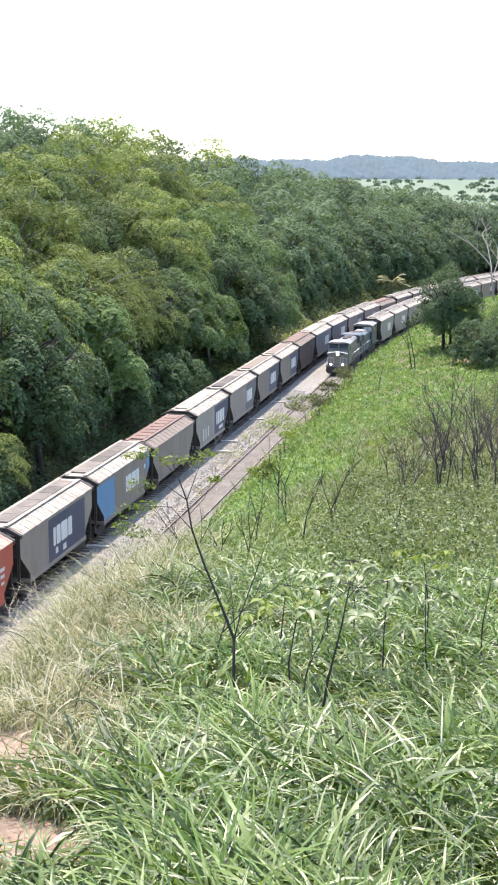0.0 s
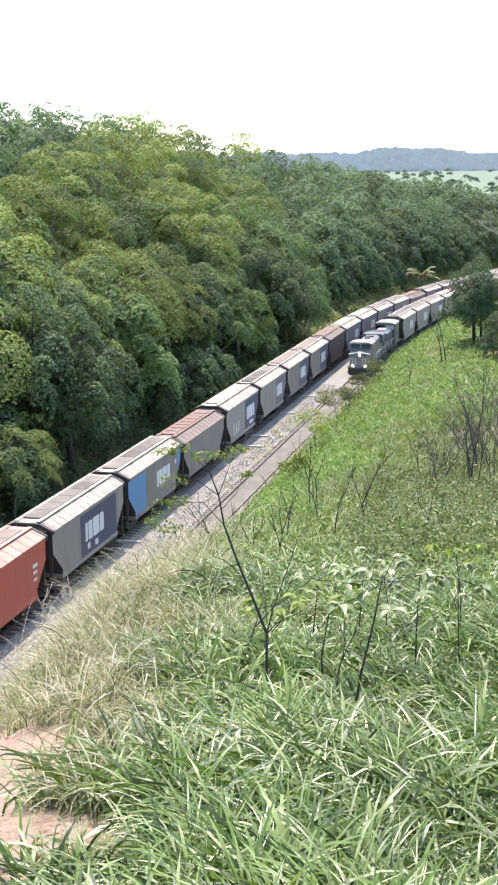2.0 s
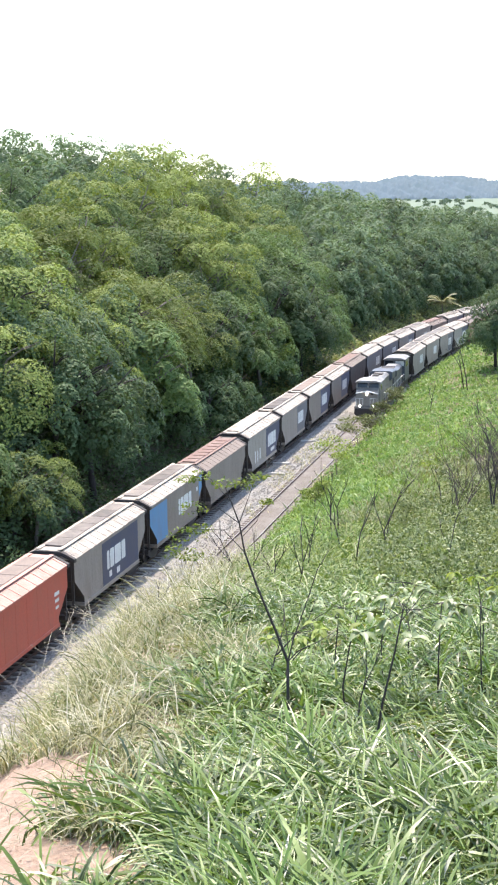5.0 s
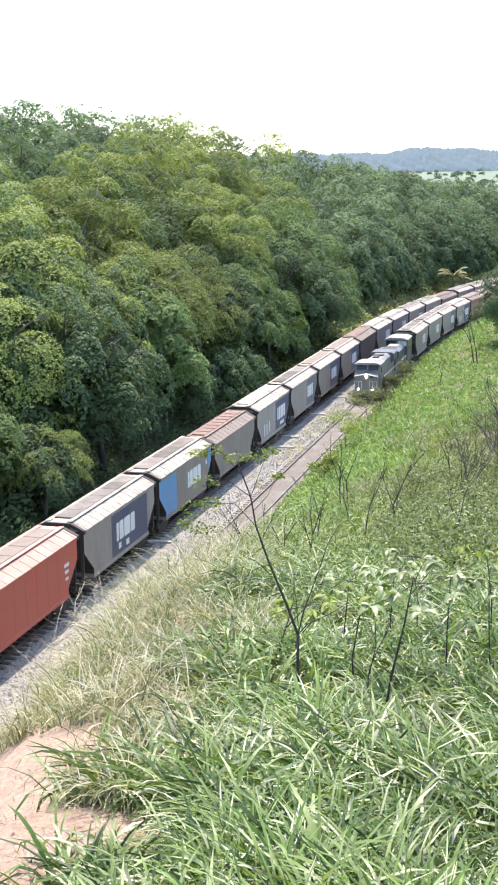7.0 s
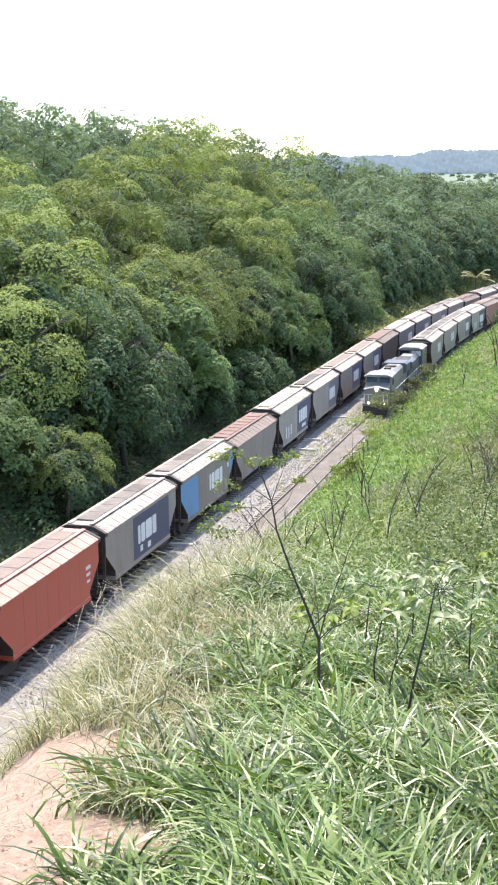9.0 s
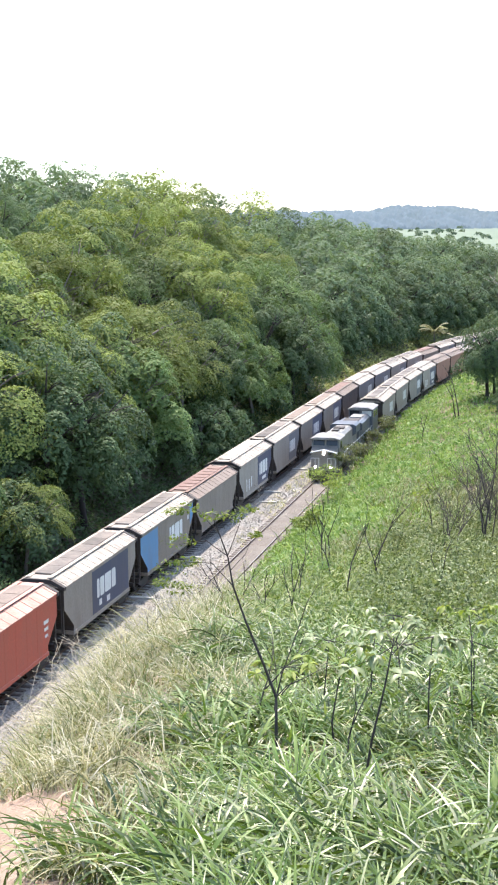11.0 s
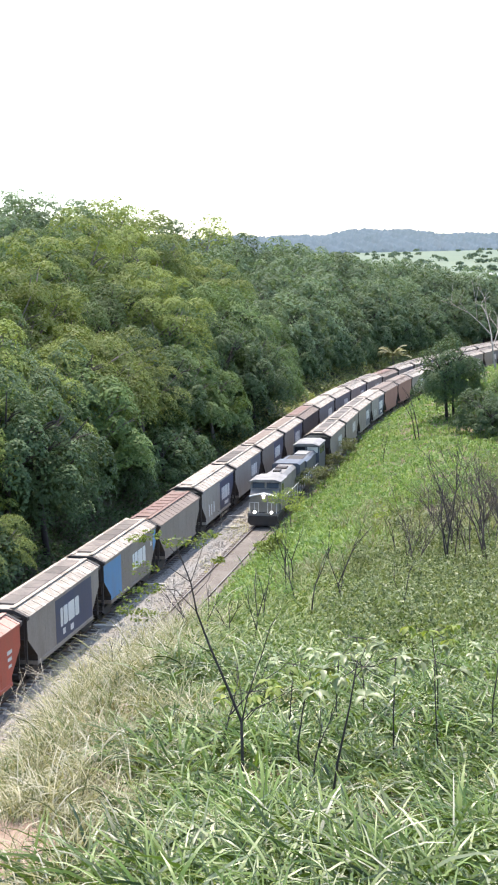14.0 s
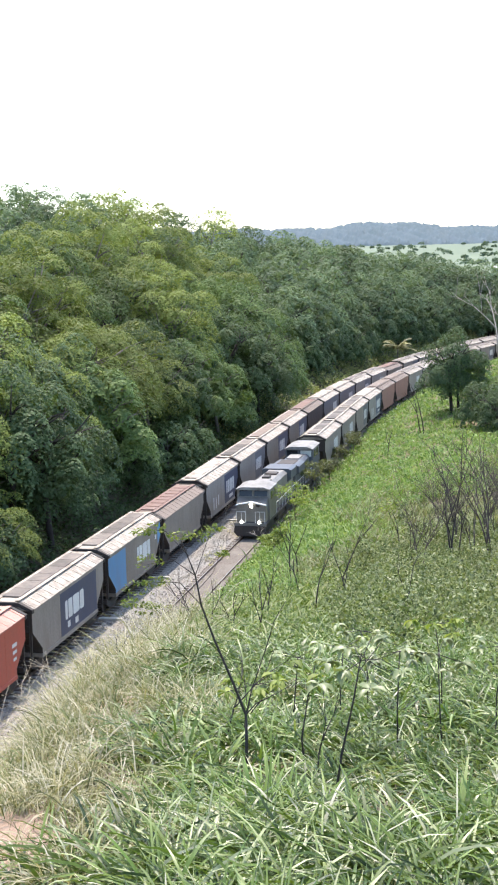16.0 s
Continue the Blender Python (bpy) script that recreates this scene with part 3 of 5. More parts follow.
    for pn in (panel, panel2):
        if pn:
            m, a, b = pn
            near = [(a, SILL + 0.16), (a, e - 0.19)]
            if a < -4.4:
                near = [(-HALF + 1.25, SILL + 0.16), (-HALF + 1.25, 1.35), (-HALF + 0.01, 2.55), (-HALF + 0.01, e - 0.19)]
            far = [(b, e - 0.19), (b, SILL + 0.16)]
            if b > 4.4:
                far = [(HALF - 0.01, e - 0.19), (HALF - 0.01, 2.55), (HALF - 1.25, 1.35), (HALF - 1.25, SILL + 0.16)]
            if a > 4.4:
                near, far = [(HALF - 0.7, 2.1), (HALF - 0.7, e - 0.19)], [(HALF - 0.01, e - 0.19), (HALF - 0.01, 2.7)]
            part("paint_panel", prism(bmesh.new(), near + far, "x", x - 0.003, x + 0.004), m, body, "painted panel")
    if logo:
        logo_bars(body, logo[0], logo[1], 1.85, 2.95, x + 0.005)
    for a, b, z0, z1 in marks:
        part("lettering", boxes((x + 0.005, x + 0.012, a, b, z0, z1)), "white_paint", body, "small white stencilled mark")
    return tagged(w, label, "freight wagon", "hopper wagons")


KINDS = {
    "navy": dict(side="side_grey", roof="roof_cream", hatch="hatch_dark", label="grey covered hopper wagon with a navy blue panel", panel=("side_blue", -1.6, 4.3), logo=(-0.9, 2.4), marks=[(-0.6, -0.2, 1.35, 1.7), (0.6, 1.1, 1.25, 1.6)]),
    "aqua": dict(side="side_brown", roof="roof_cream", hatch="hatch_dark", label="dusty brown hopper wagon with a bright blue end panel", panel=("sky_blue", -4.55, -2.2), panel2=("sky_blue", 5.0, 5.6), logo=(0.2, 3.4), marks=[(4.3, 4.6, 2.6, 2.9)]),
    "old": dict(side="side_brown", roof="roof_rust", hatch="hatch_red", label="low old hopper wagon with rusty red roof hatches", low=True),
    "pale": dict(side="side_pale", roof="roof_cream", hatch="roof_cream", label="pale grey hopper wagon with scrawled white paint", panel=("side_blue", 0.6, 5.75), logo=(1.2, 4.4), marks=[(-3.4, -3.15, 1.3, 2.3), (-2.6, -2.35, 1.3, 2.2), (-1.8, -1.5, 1.4, 2.3), (2.2, 3.6, 1.3, 1.6)]),
    "grey": dict(side="side_grey", roof="roof_cream", hatch="hatch_dark", label="grey hopper wagon with dark roof hatches", panel=("side_steel", 1.0, 4.55), logo=(1.3, 4.0)),
    "teal": dict(side="side_brown", roof="roof_cream", hatch="roof_rust", label="brownish grey hopper wagon with a faded blue panel", panel=("side_blue", 0.4, 4.5), logo=(1.0, 4.0)),
    "dark": dict(side="side_dark", roof="roof_rust", hatch="hatch_red", label="nearly black hopper wagon with a rusty roof"),
    "steel": dict(side="side_steel", roof="roof_cream", hatch="roof_cream", label="bluish grey hopper wagon with a pale roof", logo=(1.0, 4.0)),
    "plain": dict(side="side_grey", roof="roof_cream", hatch="hatch_dark", label="plain grey hopper wagon with a pale dusty roof", logo=(0.5, 3.3)),
    "brick": dict(side="side_brick", roof="roof_rust", hatch="roof_rust", label="faded brick-red hopper wagon with a dusty roof"),
    "red": dict(side="side_red", roof="roof_red", hatch="roof_rust", label="red hopper wagon with a faded pink roof", marks=[(3.9, 4.5, 2.55, 2.75), (3.95, 4.45, 2.2, 2.38), (4.0, 4.4, 1.85, 2.0)] ),
}
BUILT = {}


def wagon(kind, m):
    if kind not in BUILT:
        BUILT[kind] = hopper(**KINDS[kind])
        BUILT[kind].matrix_basis = m
        return BUILT[kind]
    return copy_thing(BUILT[kind], m)


STANDING = ["red", "red", "navy", "aqua", "old", "pale", "grey", "teal", "teal", "dark", "steel", "steel", "grey", "plain", "old", "grey", "plain", "steel", "plain", "plain", "grey", "plain", "steel", "plain"]
for i, kd in enumerate(STANDING):
    wagon(kd, on_track(FIRST + (i - 2 + 0.5) * PITCH))


# --- locomotives ------------------------------------------------------------------
def locomotive(label, lead):
    """lead: cab at the front with the lamps; else the hood runs ahead of the cab. Front towards -y, origin at mid-length."""
    lo = empty("locomotive")
    h = 7.85
    part("platform", boxes((-1.5, 1.5, -h, h, 1.15, 1.4), bev=0.04), "steel_dark", lo)
    part("fuel_tank", boxes((-1.35, 1.35, -1.9, 1.9, 0.35, 1.149), bev=0.18), "steel_dark", lo, "rounded dark fuel tank")
    axles = []
    for sy in (-1, 1):
        bm = bmesh.new()
        for sx in (-1, 1):
            prism(bm, [(sy * 4.9 - 2.1, 0.45), (sy * 4.9 - 1.8, 0.85), (sy * 4.9 + 1.8, 0.85), (sy * 4.9 + 2.1, 0.45), (sy * 4.9 + 1.7, 0.3), (sy * 4.9 - 1.7, 0.3)], "x", sx * 1.1 - 0.1, sx * 1.1 + 0.1)
        box(bm, -1.1, 1.1, sy * 4.9 - 0.3, sy * 4.9 + 0.3, 0.5, 1.149)
        part("bogie_frame", bm, "steel_dark", lo)
        for d in (-1.6, 0, 1.6):
            axles.append(wheelset(lo, sy * 4.9 + d, 0.5))
    if lead:
        # nose, cab, hood
        bm = bmesh.new()
        prism(bm, [(-7.35, 1.401), (-7.35, 3.0), (-7.2, 3.22), (-6.45, 3.5), (-6.45, 1.401)], "x", -1.36, 1.36)
        part("nose", bm, "loco_grey", lo, "short grey nose")
        bm = bmesh.new()
        prism(bm, [(-6.449, 1.401), (-6.449, 3.5), (-6.25, 4.2), (-3.4, 4.2), (-3.4, 1.401)], "x", -1.5, 1.5)
        cab = part("cab", bm, "loco_grey", lo)
        bm = bmesh.new()
        prism(bm, [(-1.6, 4.19), (-1.6, 4.27), (-1.0, 4.46), (1.0, 4.46), (1.6, 4.27), (1.6, 4.19)], "y", -6.75, -3.2)
        part("cab_roof", bm, "loco_roof", cab, "pale sun-bleached cab roof")
        for sx in (-1, 1):
            bm = bmesh.new()
            box(bm, min(sx * 0.1, sx * 1.3), max(sx * 0.1, sx * 1.3), -0.02, 0.02, -0.28, 0.28, bev=0.015)
            bm.transform(pose(0, -6.37, 3.85, -16, 0, 0))
            part("windscreen", bm, "cab_glass", cab, "dark windscreen")
            part("side_window", boxes((min(sx * 1.49, sx * 1.515), max(sx * 1.49, sx * 1.515), -5.9, -4.9, 3.2, 3.95), bev=0.01), "cab_glass", cab)
            bm = bmesh.new()
            prism(bm, [(0, 3.2), (0, 3.29), (sx * 1.4, 3.0), (sx * 1.4, 2.91)], "y", -7.62, -7.2)
            part("nose_stripe", bm, "white_paint", lo, "white chevron ledge over the nose")
            part("nose_door", boxes((min(sx * 0.5, sx * 1.15), max(sx * 0.5, sx * 1.15), -7.38, -7.345, 1.5, 2.6), bev=0.01), "loco_grey", lo)
            bm = bmesh.new()
            for x in (0.45, 0.85, 1.3):
                box(bm, sx * x - 0.02, sx * x + 0.02, -7.78, -7.74, 1.4, 2.4)
            box(bm, min(sx * 0.43, sx * 1.32), max(sx * 0.43, sx * 1.32), -7.78, -7.74, 2.38, 2.42)
            part("handrail", bm, "white_paint", lo, "pale handrail")
            bm = bmesh.new()
            bmesh.ops.create_cone(bm, cap_ends=True, segments=16, radius1=0.15, radius2=0.12, depth=0.16, matrix=pose(sx * 0.82, -7.88, 1.45, 90, 0, 0))
            part("ditch_light", bm, "headlight_glow", lo, "lit round lower lamp")
        bm = bmesh.new()
        bmesh.ops.create_cone(bm, cap_ends=True, segments=16, radius1=0.12, radius2=0.15, depth=0.14, matrix=pose(0.0, -7.4, 3.02, 90, 0, 0))
        box(bm, -0.11, 0.11, -7.47, -7.35, 2.7, 2.86, bev=0.04)
        part("headlight", bm, "headlight_glow", lo, "lit headlight on the nose")
        bm = bmesh.new()
        bmesh.ops.create_cone(bm, cap_ends=True, segments=16, radius1=0.2, radius2=0.2, depth=0.06, matrix=pose(0.62, -7.38, 2.95, 90, 0, 0))
        part("lamp_housing", bm, "steel_dark", lo)
        bm = bmesh.new()
        prism(bm, [(-1.4, 1.15), (-1.5, 0.55), (-1.2, 0.2), (1.2, 0.2), (1.5, 0.55), (1.4, 1.15)], "y", -8.05, -7.86)
        part("snow_plough", bm, "steel_dark", lo, "dark front guard plate")
        part("front_step", boxes((-1.5, 1.5, -7.95, -7.851, 1.05, 1.4), bev=0.02), "loco_grey", lo)
        bm = bmesh.new()
        prism(bm, [(-1.1, 1.401), (-1.1, 3.9), (-0.75, 4.2), (0.75, 4.2), (1.1, 3.9), (1.1, 1.401)], "y", -3.399, 4.4)
        part("hood", bm, "loco_grey", lo, "long grey engine hood")
        bm = bmesh.new()
        prism(bm, [(-1.5, 3.3), (-1.5, 4.15), (-1.2, 4.32), (1.2, 4.32), (1.5, 4.15), (1.5, 3.3), (1.1, 3.0), (-1.1, 3.0)], "y", 4.401, 7.4)
        part("radiator", bm, "loco_blue", lo, "dark blue overhanging radiator")
        part("rear_hood", boxes((-1.08, 1.08, 4.401, 7.5, 1.401, 2.999)), "loco_grey", lo)
        part("exhaust", boxes((-0.35, 0.35, -1.0, 0.2, 4.19, 4.45), bev=0.05), "steel_dark", lo)
        part("fan_cover", boxes((-0.6, 0.6, 1.4, 2.6, 4.19, 4.36), bev=0.05), "steel_dark", lo)
        part("roof_hatch", boxes((-0.7, 0.7, -3.1, -1.3, 4.195, 4.32), bev=0.03), "loco_roof", lo)
    else:
        bm = bmesh.new()
        prism(bm, [(-1.15, 1.401), (-1.15, 3.55), (-0.85, 3.85), (0.85, 3.85), (1.15, 3.55), (1.15, 1.401)], "y", -7.4, 1.2)
        part("hood", bm, "loco_blue", lo, "long blue engine hood")
        bm = bmesh.new()
        prism(bm, [(-1.5, 3.1), (-1.5, 3.8), (-1.15, 3.98), (1.15, 3.98), (1.5, 3.8), (1.5, 3.1), (1.15, 2.9), (-1.15, 2.9)], "y", -7.2, -3.8)
        part("radiator", bm, "loco_blue", lo, "overhanging dark radiator")
        part("fan_grille", boxes((-0.9, 0.9, -6.8, -4.2, 3.975, 4.04), bev=0.02), "steel_dark", lo)
        part("roof_hatch", boxes((-0.7, 0.7, -2.8, -0.2, 3.845, 3.98), bev=0.03), "loco_roof", lo, "pale roof hatch")
        bm = bmesh.new()
        prism(bm, [(1.201, 1.401), (1.201, 3.9), (1.35, 4.35), (5.6, 4.35), (5.6, 1.401)], "x", -1.5, 1.5)
        cab = part("cab", bm, "loco_blue", lo, "blue cab")
        bm = bmesh.new()
        prism(bm, [(-1.58, 4.34), (-1.58, 4.42), (-0.9, 4.66), (0.9, 4.66), (1.58, 4.42), (1.58, 4.34)], "y", 0.8, 5.8)
        part("cab_roof", bm, "loco_roof", cab, "pale curved cab roof")
        for sx in (-1, 1):
            bm = bmesh.new()
            box(bm, min(sx * 0.15, sx * 1.35), max(sx * 0.15, sx * 1.35), 1.16, 1.2, 3.88 - 0.35, 4.2, bev=0.01)
            part("windscreen", bm, "cab_glass" if sx < 0 else "white_paint", cab)
            part("side_window", boxes((min(sx * 1.49, sx * 1.515), max(sx * 1.49, sx * 1.515), 2.0, 3.2, 3.3, 4.1), (min(sx * 1.49, sx * 1.515), max(sx * 1.49, sx * 1.515), 3.6, 4.8, 3.3, 4.1), bev=0.01), "cab_glass", cab)
        part("nose", boxes((-1.3, 1.3, 5.601, 7.3, 1.401, 3.2), bev=0.12), "loco_blue", lo)
    for sx in (-1, 1):
        bm = bmesh.new()
        a, b = (-3.0, 7.6) if lead else (-7.6, 1.0)
        for y in np.arange(a, b, 1.5):
            box(bm, sx * 1.46 - 0.02, sx * 1.46 + 0.02, y - 0.02, y + 0.02, 1.4, 2.4)
        box(bm, sx * 1.46 - 0.02, sx * 1.46 + 0.02, a, b, 2.38, 2.42)
        part("side_rail", bm, "white_paint", lo, "pale side handrail")
        for y in np.arange(a + 0.3, b - 1.0, 1.1):
            x = sx * (1.11 if lead else 1.16)
            part("hood_door", boxes((min(x, x - sx * 0.02), max(x, x - sx * 0.02), y, y + 0.95, 1.55, 2.9)), "loco_grey" if lead else "loco_blue", lo)
    return tagged(lo, label, "locomotive", "locomotives"), axles


# --- vegetation -------------------------------------------------------------------------
def quads_mesh(P, A, B):
    """Leaves: centres P, half-axes A and B, as pointed four-cornered pieces."""
    n = len(P)
    vs = np.empty((n, 4, 3))
    vs[:, 0], vs[:, 1], vs[:, 2], vs[:, 3] = P - A, P + B, P + A, P - B
    i = np.arange(n)[:, None] * 4
    return vs.reshape(-1, 3).tolist(), [], (i + np.arange(4)[None]).tolist()


def tris_mesh(P, A, B):
    """Small pointed leaves: one three-cornered piece each."""
    vs = np.stack([P + A, P - A * 0.6 + B, P - A * 0.6 - B], 1).reshape(-1, 3)
    return vs.tolist(), [], np.arange(len(vs)).reshape(-1, 3).tolist()


def folded_leaves(P, A, B, N, fold=0.35):
    """Larger leaves: base P, length A, half-width B, folded up along the midrib and bent down at the tip."""
    mid, tip = P + A * 0.5 + N * 0.0, P + A - N * np.linalg.norm(A, axis=1, keepdims=True) * 0.3
    up = N * np.linalg.norm(B, axis=1, keepdims=True) * fold
    vs = np.stack([P, P + A * 0.3 + B * 0.85 + up, P + A * 0.68 + B * 0.8 + up * 0.6, tip, P + A * 0.68 - B * 0.8 + up * 0.6, P + A * 0.3 - B * 0.85 + up, mid], 1).reshape(-1, 3)
    o = np.arange(len(P))[:, None, None] * 7
    f = o + np.array([[0, 6, 1], [1, 6, 2], [2, 6, 3], [3, 6, 4], [4, 6, 5], [5, 6, 0]])[None]
    return vs.tolist(), [], f.reshape(-1, 3).tolist()


def unit(v):
    return v / np.maximum(np.linalg.norm(v, axis=-1, keepdims=True), 1e-9)


def leaf_cloud(rng, centres, radii, per, size, flat=0.45, droop=0.2):
    """Leaves on the upper shells of flattened clumps."""
    n = len(centres) * per
    c = np.repeat(centres, per, 0)
    r = np.repeat(radii, per)
    d = unit(rng.normal(size=(n, 3)))
    d[:, 2] = np.where(d[:, 2] < -0.25, -d[:, 2], d[:, 2])
    rr = rng.uniform(0.55, 1.05, n)
    P = c + d * (r * rr)[:, None] * np.array([1, 1, flat])
    N = unit(d * np.array([0.5, 0.5, 1.0]) + rng.normal(size=(n, 3)) * 0.55 + np.array([0, 0, 0.35]))
    t = unit(np.cross(N, rng.normal(size=(n, 3))))
    b = np.cross(N, t)
    sz = size * rng.uniform(0.6, 1.35, n)[:, None]
    return P, t * sz, b * sz * 0.55


def make_tree(seed, tall, spread, leaf, clumps=34, per=430, size=0.118, bark="bark_dark", label="", flat=0.4, base=0.3):
    """A tree: bent trunk, forked limbs, crown of layered leafy plates."""
    rng = np.random.default_rng(seed)
    rnd = random.Random(seed)
    tr = empty("tree")
    vs, fs = [], []
    top = Vector((rnd.uniform(-0.6, 0.6), rnd.uniform(-0.6, 0.6), tall * 0.55))
    mid = top * 0.5 + Vector((rnd.uniform(-0.3, 0.3), rnd.uniform(-0.3, 0.3), 0))
    r0 = 0.018 * tall + 0.04
    tube(vs, fs, [Vector((0, 0, -0.6)), Vector((0, 0, 0.3)), mid, top], [r0 * 1.3, r0, r0 * 0.8, r0 * 0.6], 7)
    tips, rad = [], []
    n_l = 9 if size < 0.2 else 4
    for i in range(n_l):
        a = i * 2.4 + rnd.uniform(-0.4, 0.4)
        h0 = rnd.uniform(0.28, 0.55) * tall
        st = Vector((0, 0, 0)).lerp(top, h0 / (tall * 0.55))
        reach = spread * rnd.uniform(0.45, 0.78)
        en = Vector((math.cos(a) * reach, math.sin(a) * reach, h0 + tall * rnd.uniform(0.18, 0.42)))
        kn = st.lerp(en, 0.5) + Vector((0, 0, rnd.uniform(-0.03, 0.06) * tall))
        tube(vs, fs, [st, kn, en], [r0 * 0.45, r0 * 0.3, r0 * 0.1], 5)
        for j in range(2):
            b = a + rnd.uniform(-0.9, 0.9)
            e2 = kn + Vector((math.cos(b), math.sin(b), 0.5)) * spread * rnd.uniform(0.3, 0.5)
            tube(vs, fs, [kn, kn.lerp(e2, 0.5) + Vector((0, 0, 0.2)), e2], [r0 * 0.25, r0 * 0.16, r0 * 0.05], 4)
    part("trunk", (vs, [], fs), bark, tr, "bent trunk with forked limbs")
    P, A, B = [], [], []
    hub = tall * (0.42 + 0.25 * base)
    for k in range(clumps):
        a = k * 2.39996 + rng.uniform(-0.5, 0.5)
        cosp = 1 - (k + 0.5) / clumps * (1.45 - 0.5 * base)
        sinp = math.sqrt(max(0.0, 1 - cosp * cosp))
        inner = rng.uniform(0.45, 0.7) if k % 6 == 5 else rng.uniform(0.78, 1.08)
        rad = spread * rng.uniform(0.17, 0.36)
        rise = (tall - hub) if cosp > 0 else (hub - base * tall)
        c = np.array([math.cos(a) * sinp * spread * 0.86 * inner, math.sin(a) * sinp * spread * 0.86 * inner, hub + cosp * rise * 0.97 * inner])
        axis = unit(np.array([math.cos(a) * sinp * 0.42, math.sin(a) * sinp * 0.42, 1.0]))
        e1 = unit(np.cross(axis, np.array([0.3, 0.9, 0.1])))
        e2 = np.cross(axis, e1)
        n_k = int(per * (rad / spread / 0.26) ** 2)
        r = np.sqrt(rng.uniform(0.0, 1, n_k)) * rad
        th = rng.uniform(0, 2 * np.pi, n_k)
        r = r * (1 + 0.22 * np.sin(th * 3 + k) + 0.16 * np.sin(th * 7 + 2 * k))
        off = e1 * (np.cos(th) * r)[:, None] + e2 * (np.sin(th) * r)[:, None]
        sag = -flat * 1.8 * r * r / rad + rng.normal(size=n_k) * 0.04 * rad
        P.append(c + off + axis * sag[:, None])
        N = unit(off / rad * 1.0 + axis * 1.0 + rng.normal(size=(n_k, 3)) * 0.26)
        t = unit(np.cross(N, rng.normal(size=(n_k, 3))))
        sz = size * rng.uniform(0.6, 1.4, n_k)[:, None]
        A.append(t * sz), B.append(np.cross(N, t) * sz * 0.6)
    part("crown", tris_mesh(np.concatenate(P), np.concatenate(A), np.concatenate(B)), leaf, tr, "layered leafy crown")
    return tagged(tr, label, "tree", "forest trees")


def place(x, y, z=0.0, turn=0.0, scale=1.0):
    zz = float(height(x, y))
    return Matrix.LocRotScale((x, y, zz + z), Euler((0, 0, turn)), (scale,) * 3)


TREES = [
    make_tree(11, 12.0, 5.8, "leaf_forest", label="broad green forest tree with layered crown", bark="bark_dark"),
    make_tree(12, 14.0, 5.6, "leaf_lime", label="tall yellow-green tree with flat leafy plates", bark="bark_grey", flat=0.35),
    make_tree(13, 11.0, 5.0, "leaf_deep", label="dark green dense forest tree", bark="bark_dark", flat=0.55, base=0.2),
    make_tree(14, 13.0, 6.6, "leaf_lime", label="spreading yellow-green tree on the wooded slope", bark="bark_grey", flat=0.3),
    make_tree(15, 9.0, 4.4, "leaf_forest", label="middle-sized green tree on the wooded slope", bark="bark_grey", base=0.15),
    make_tree(16, 6.0, 3.6, "leaf_deep", label="low dark understorey tree", bark="bark_dark", base=0.0, clumps=34, per=180, size=0.14, flat=0.5),
    make_tree(17, 12.0, 6.0, "leaf_distant_haze", label="distant broad forest tree in haze-paled green", bark="bark_dark", per=95, size=0.23, clumps=44, base=0.04),
    make_tree(18, 11.0, 5.4, "leaf_distant_haze", label="distant forest tree in dull haze-paled green", bark="bark_dark", per=95, size=0.23, clumps=44, base=0.02),
    make_tree(19, 13.0, 6.2, "leaf_lime", label="distant yellow-green forest tree", bark="bark_grey", per=95, size=0.23, clumps=44, base=0.06),
]
first_use = set()


def put_tree(k, x, y, scale=1.0, turn=0.0, z=0.0):
    m = place(x, y, z, turn, 1.0)
    src = TREES[k]
    if k not in first_use:
        first_use.add(k)
        src.matrix_basis = m
        src.scale = (scale,) * 3
        return src
    ob = copy_thing(src, m)
    ob.scale = (scale,) * 3
    return ob


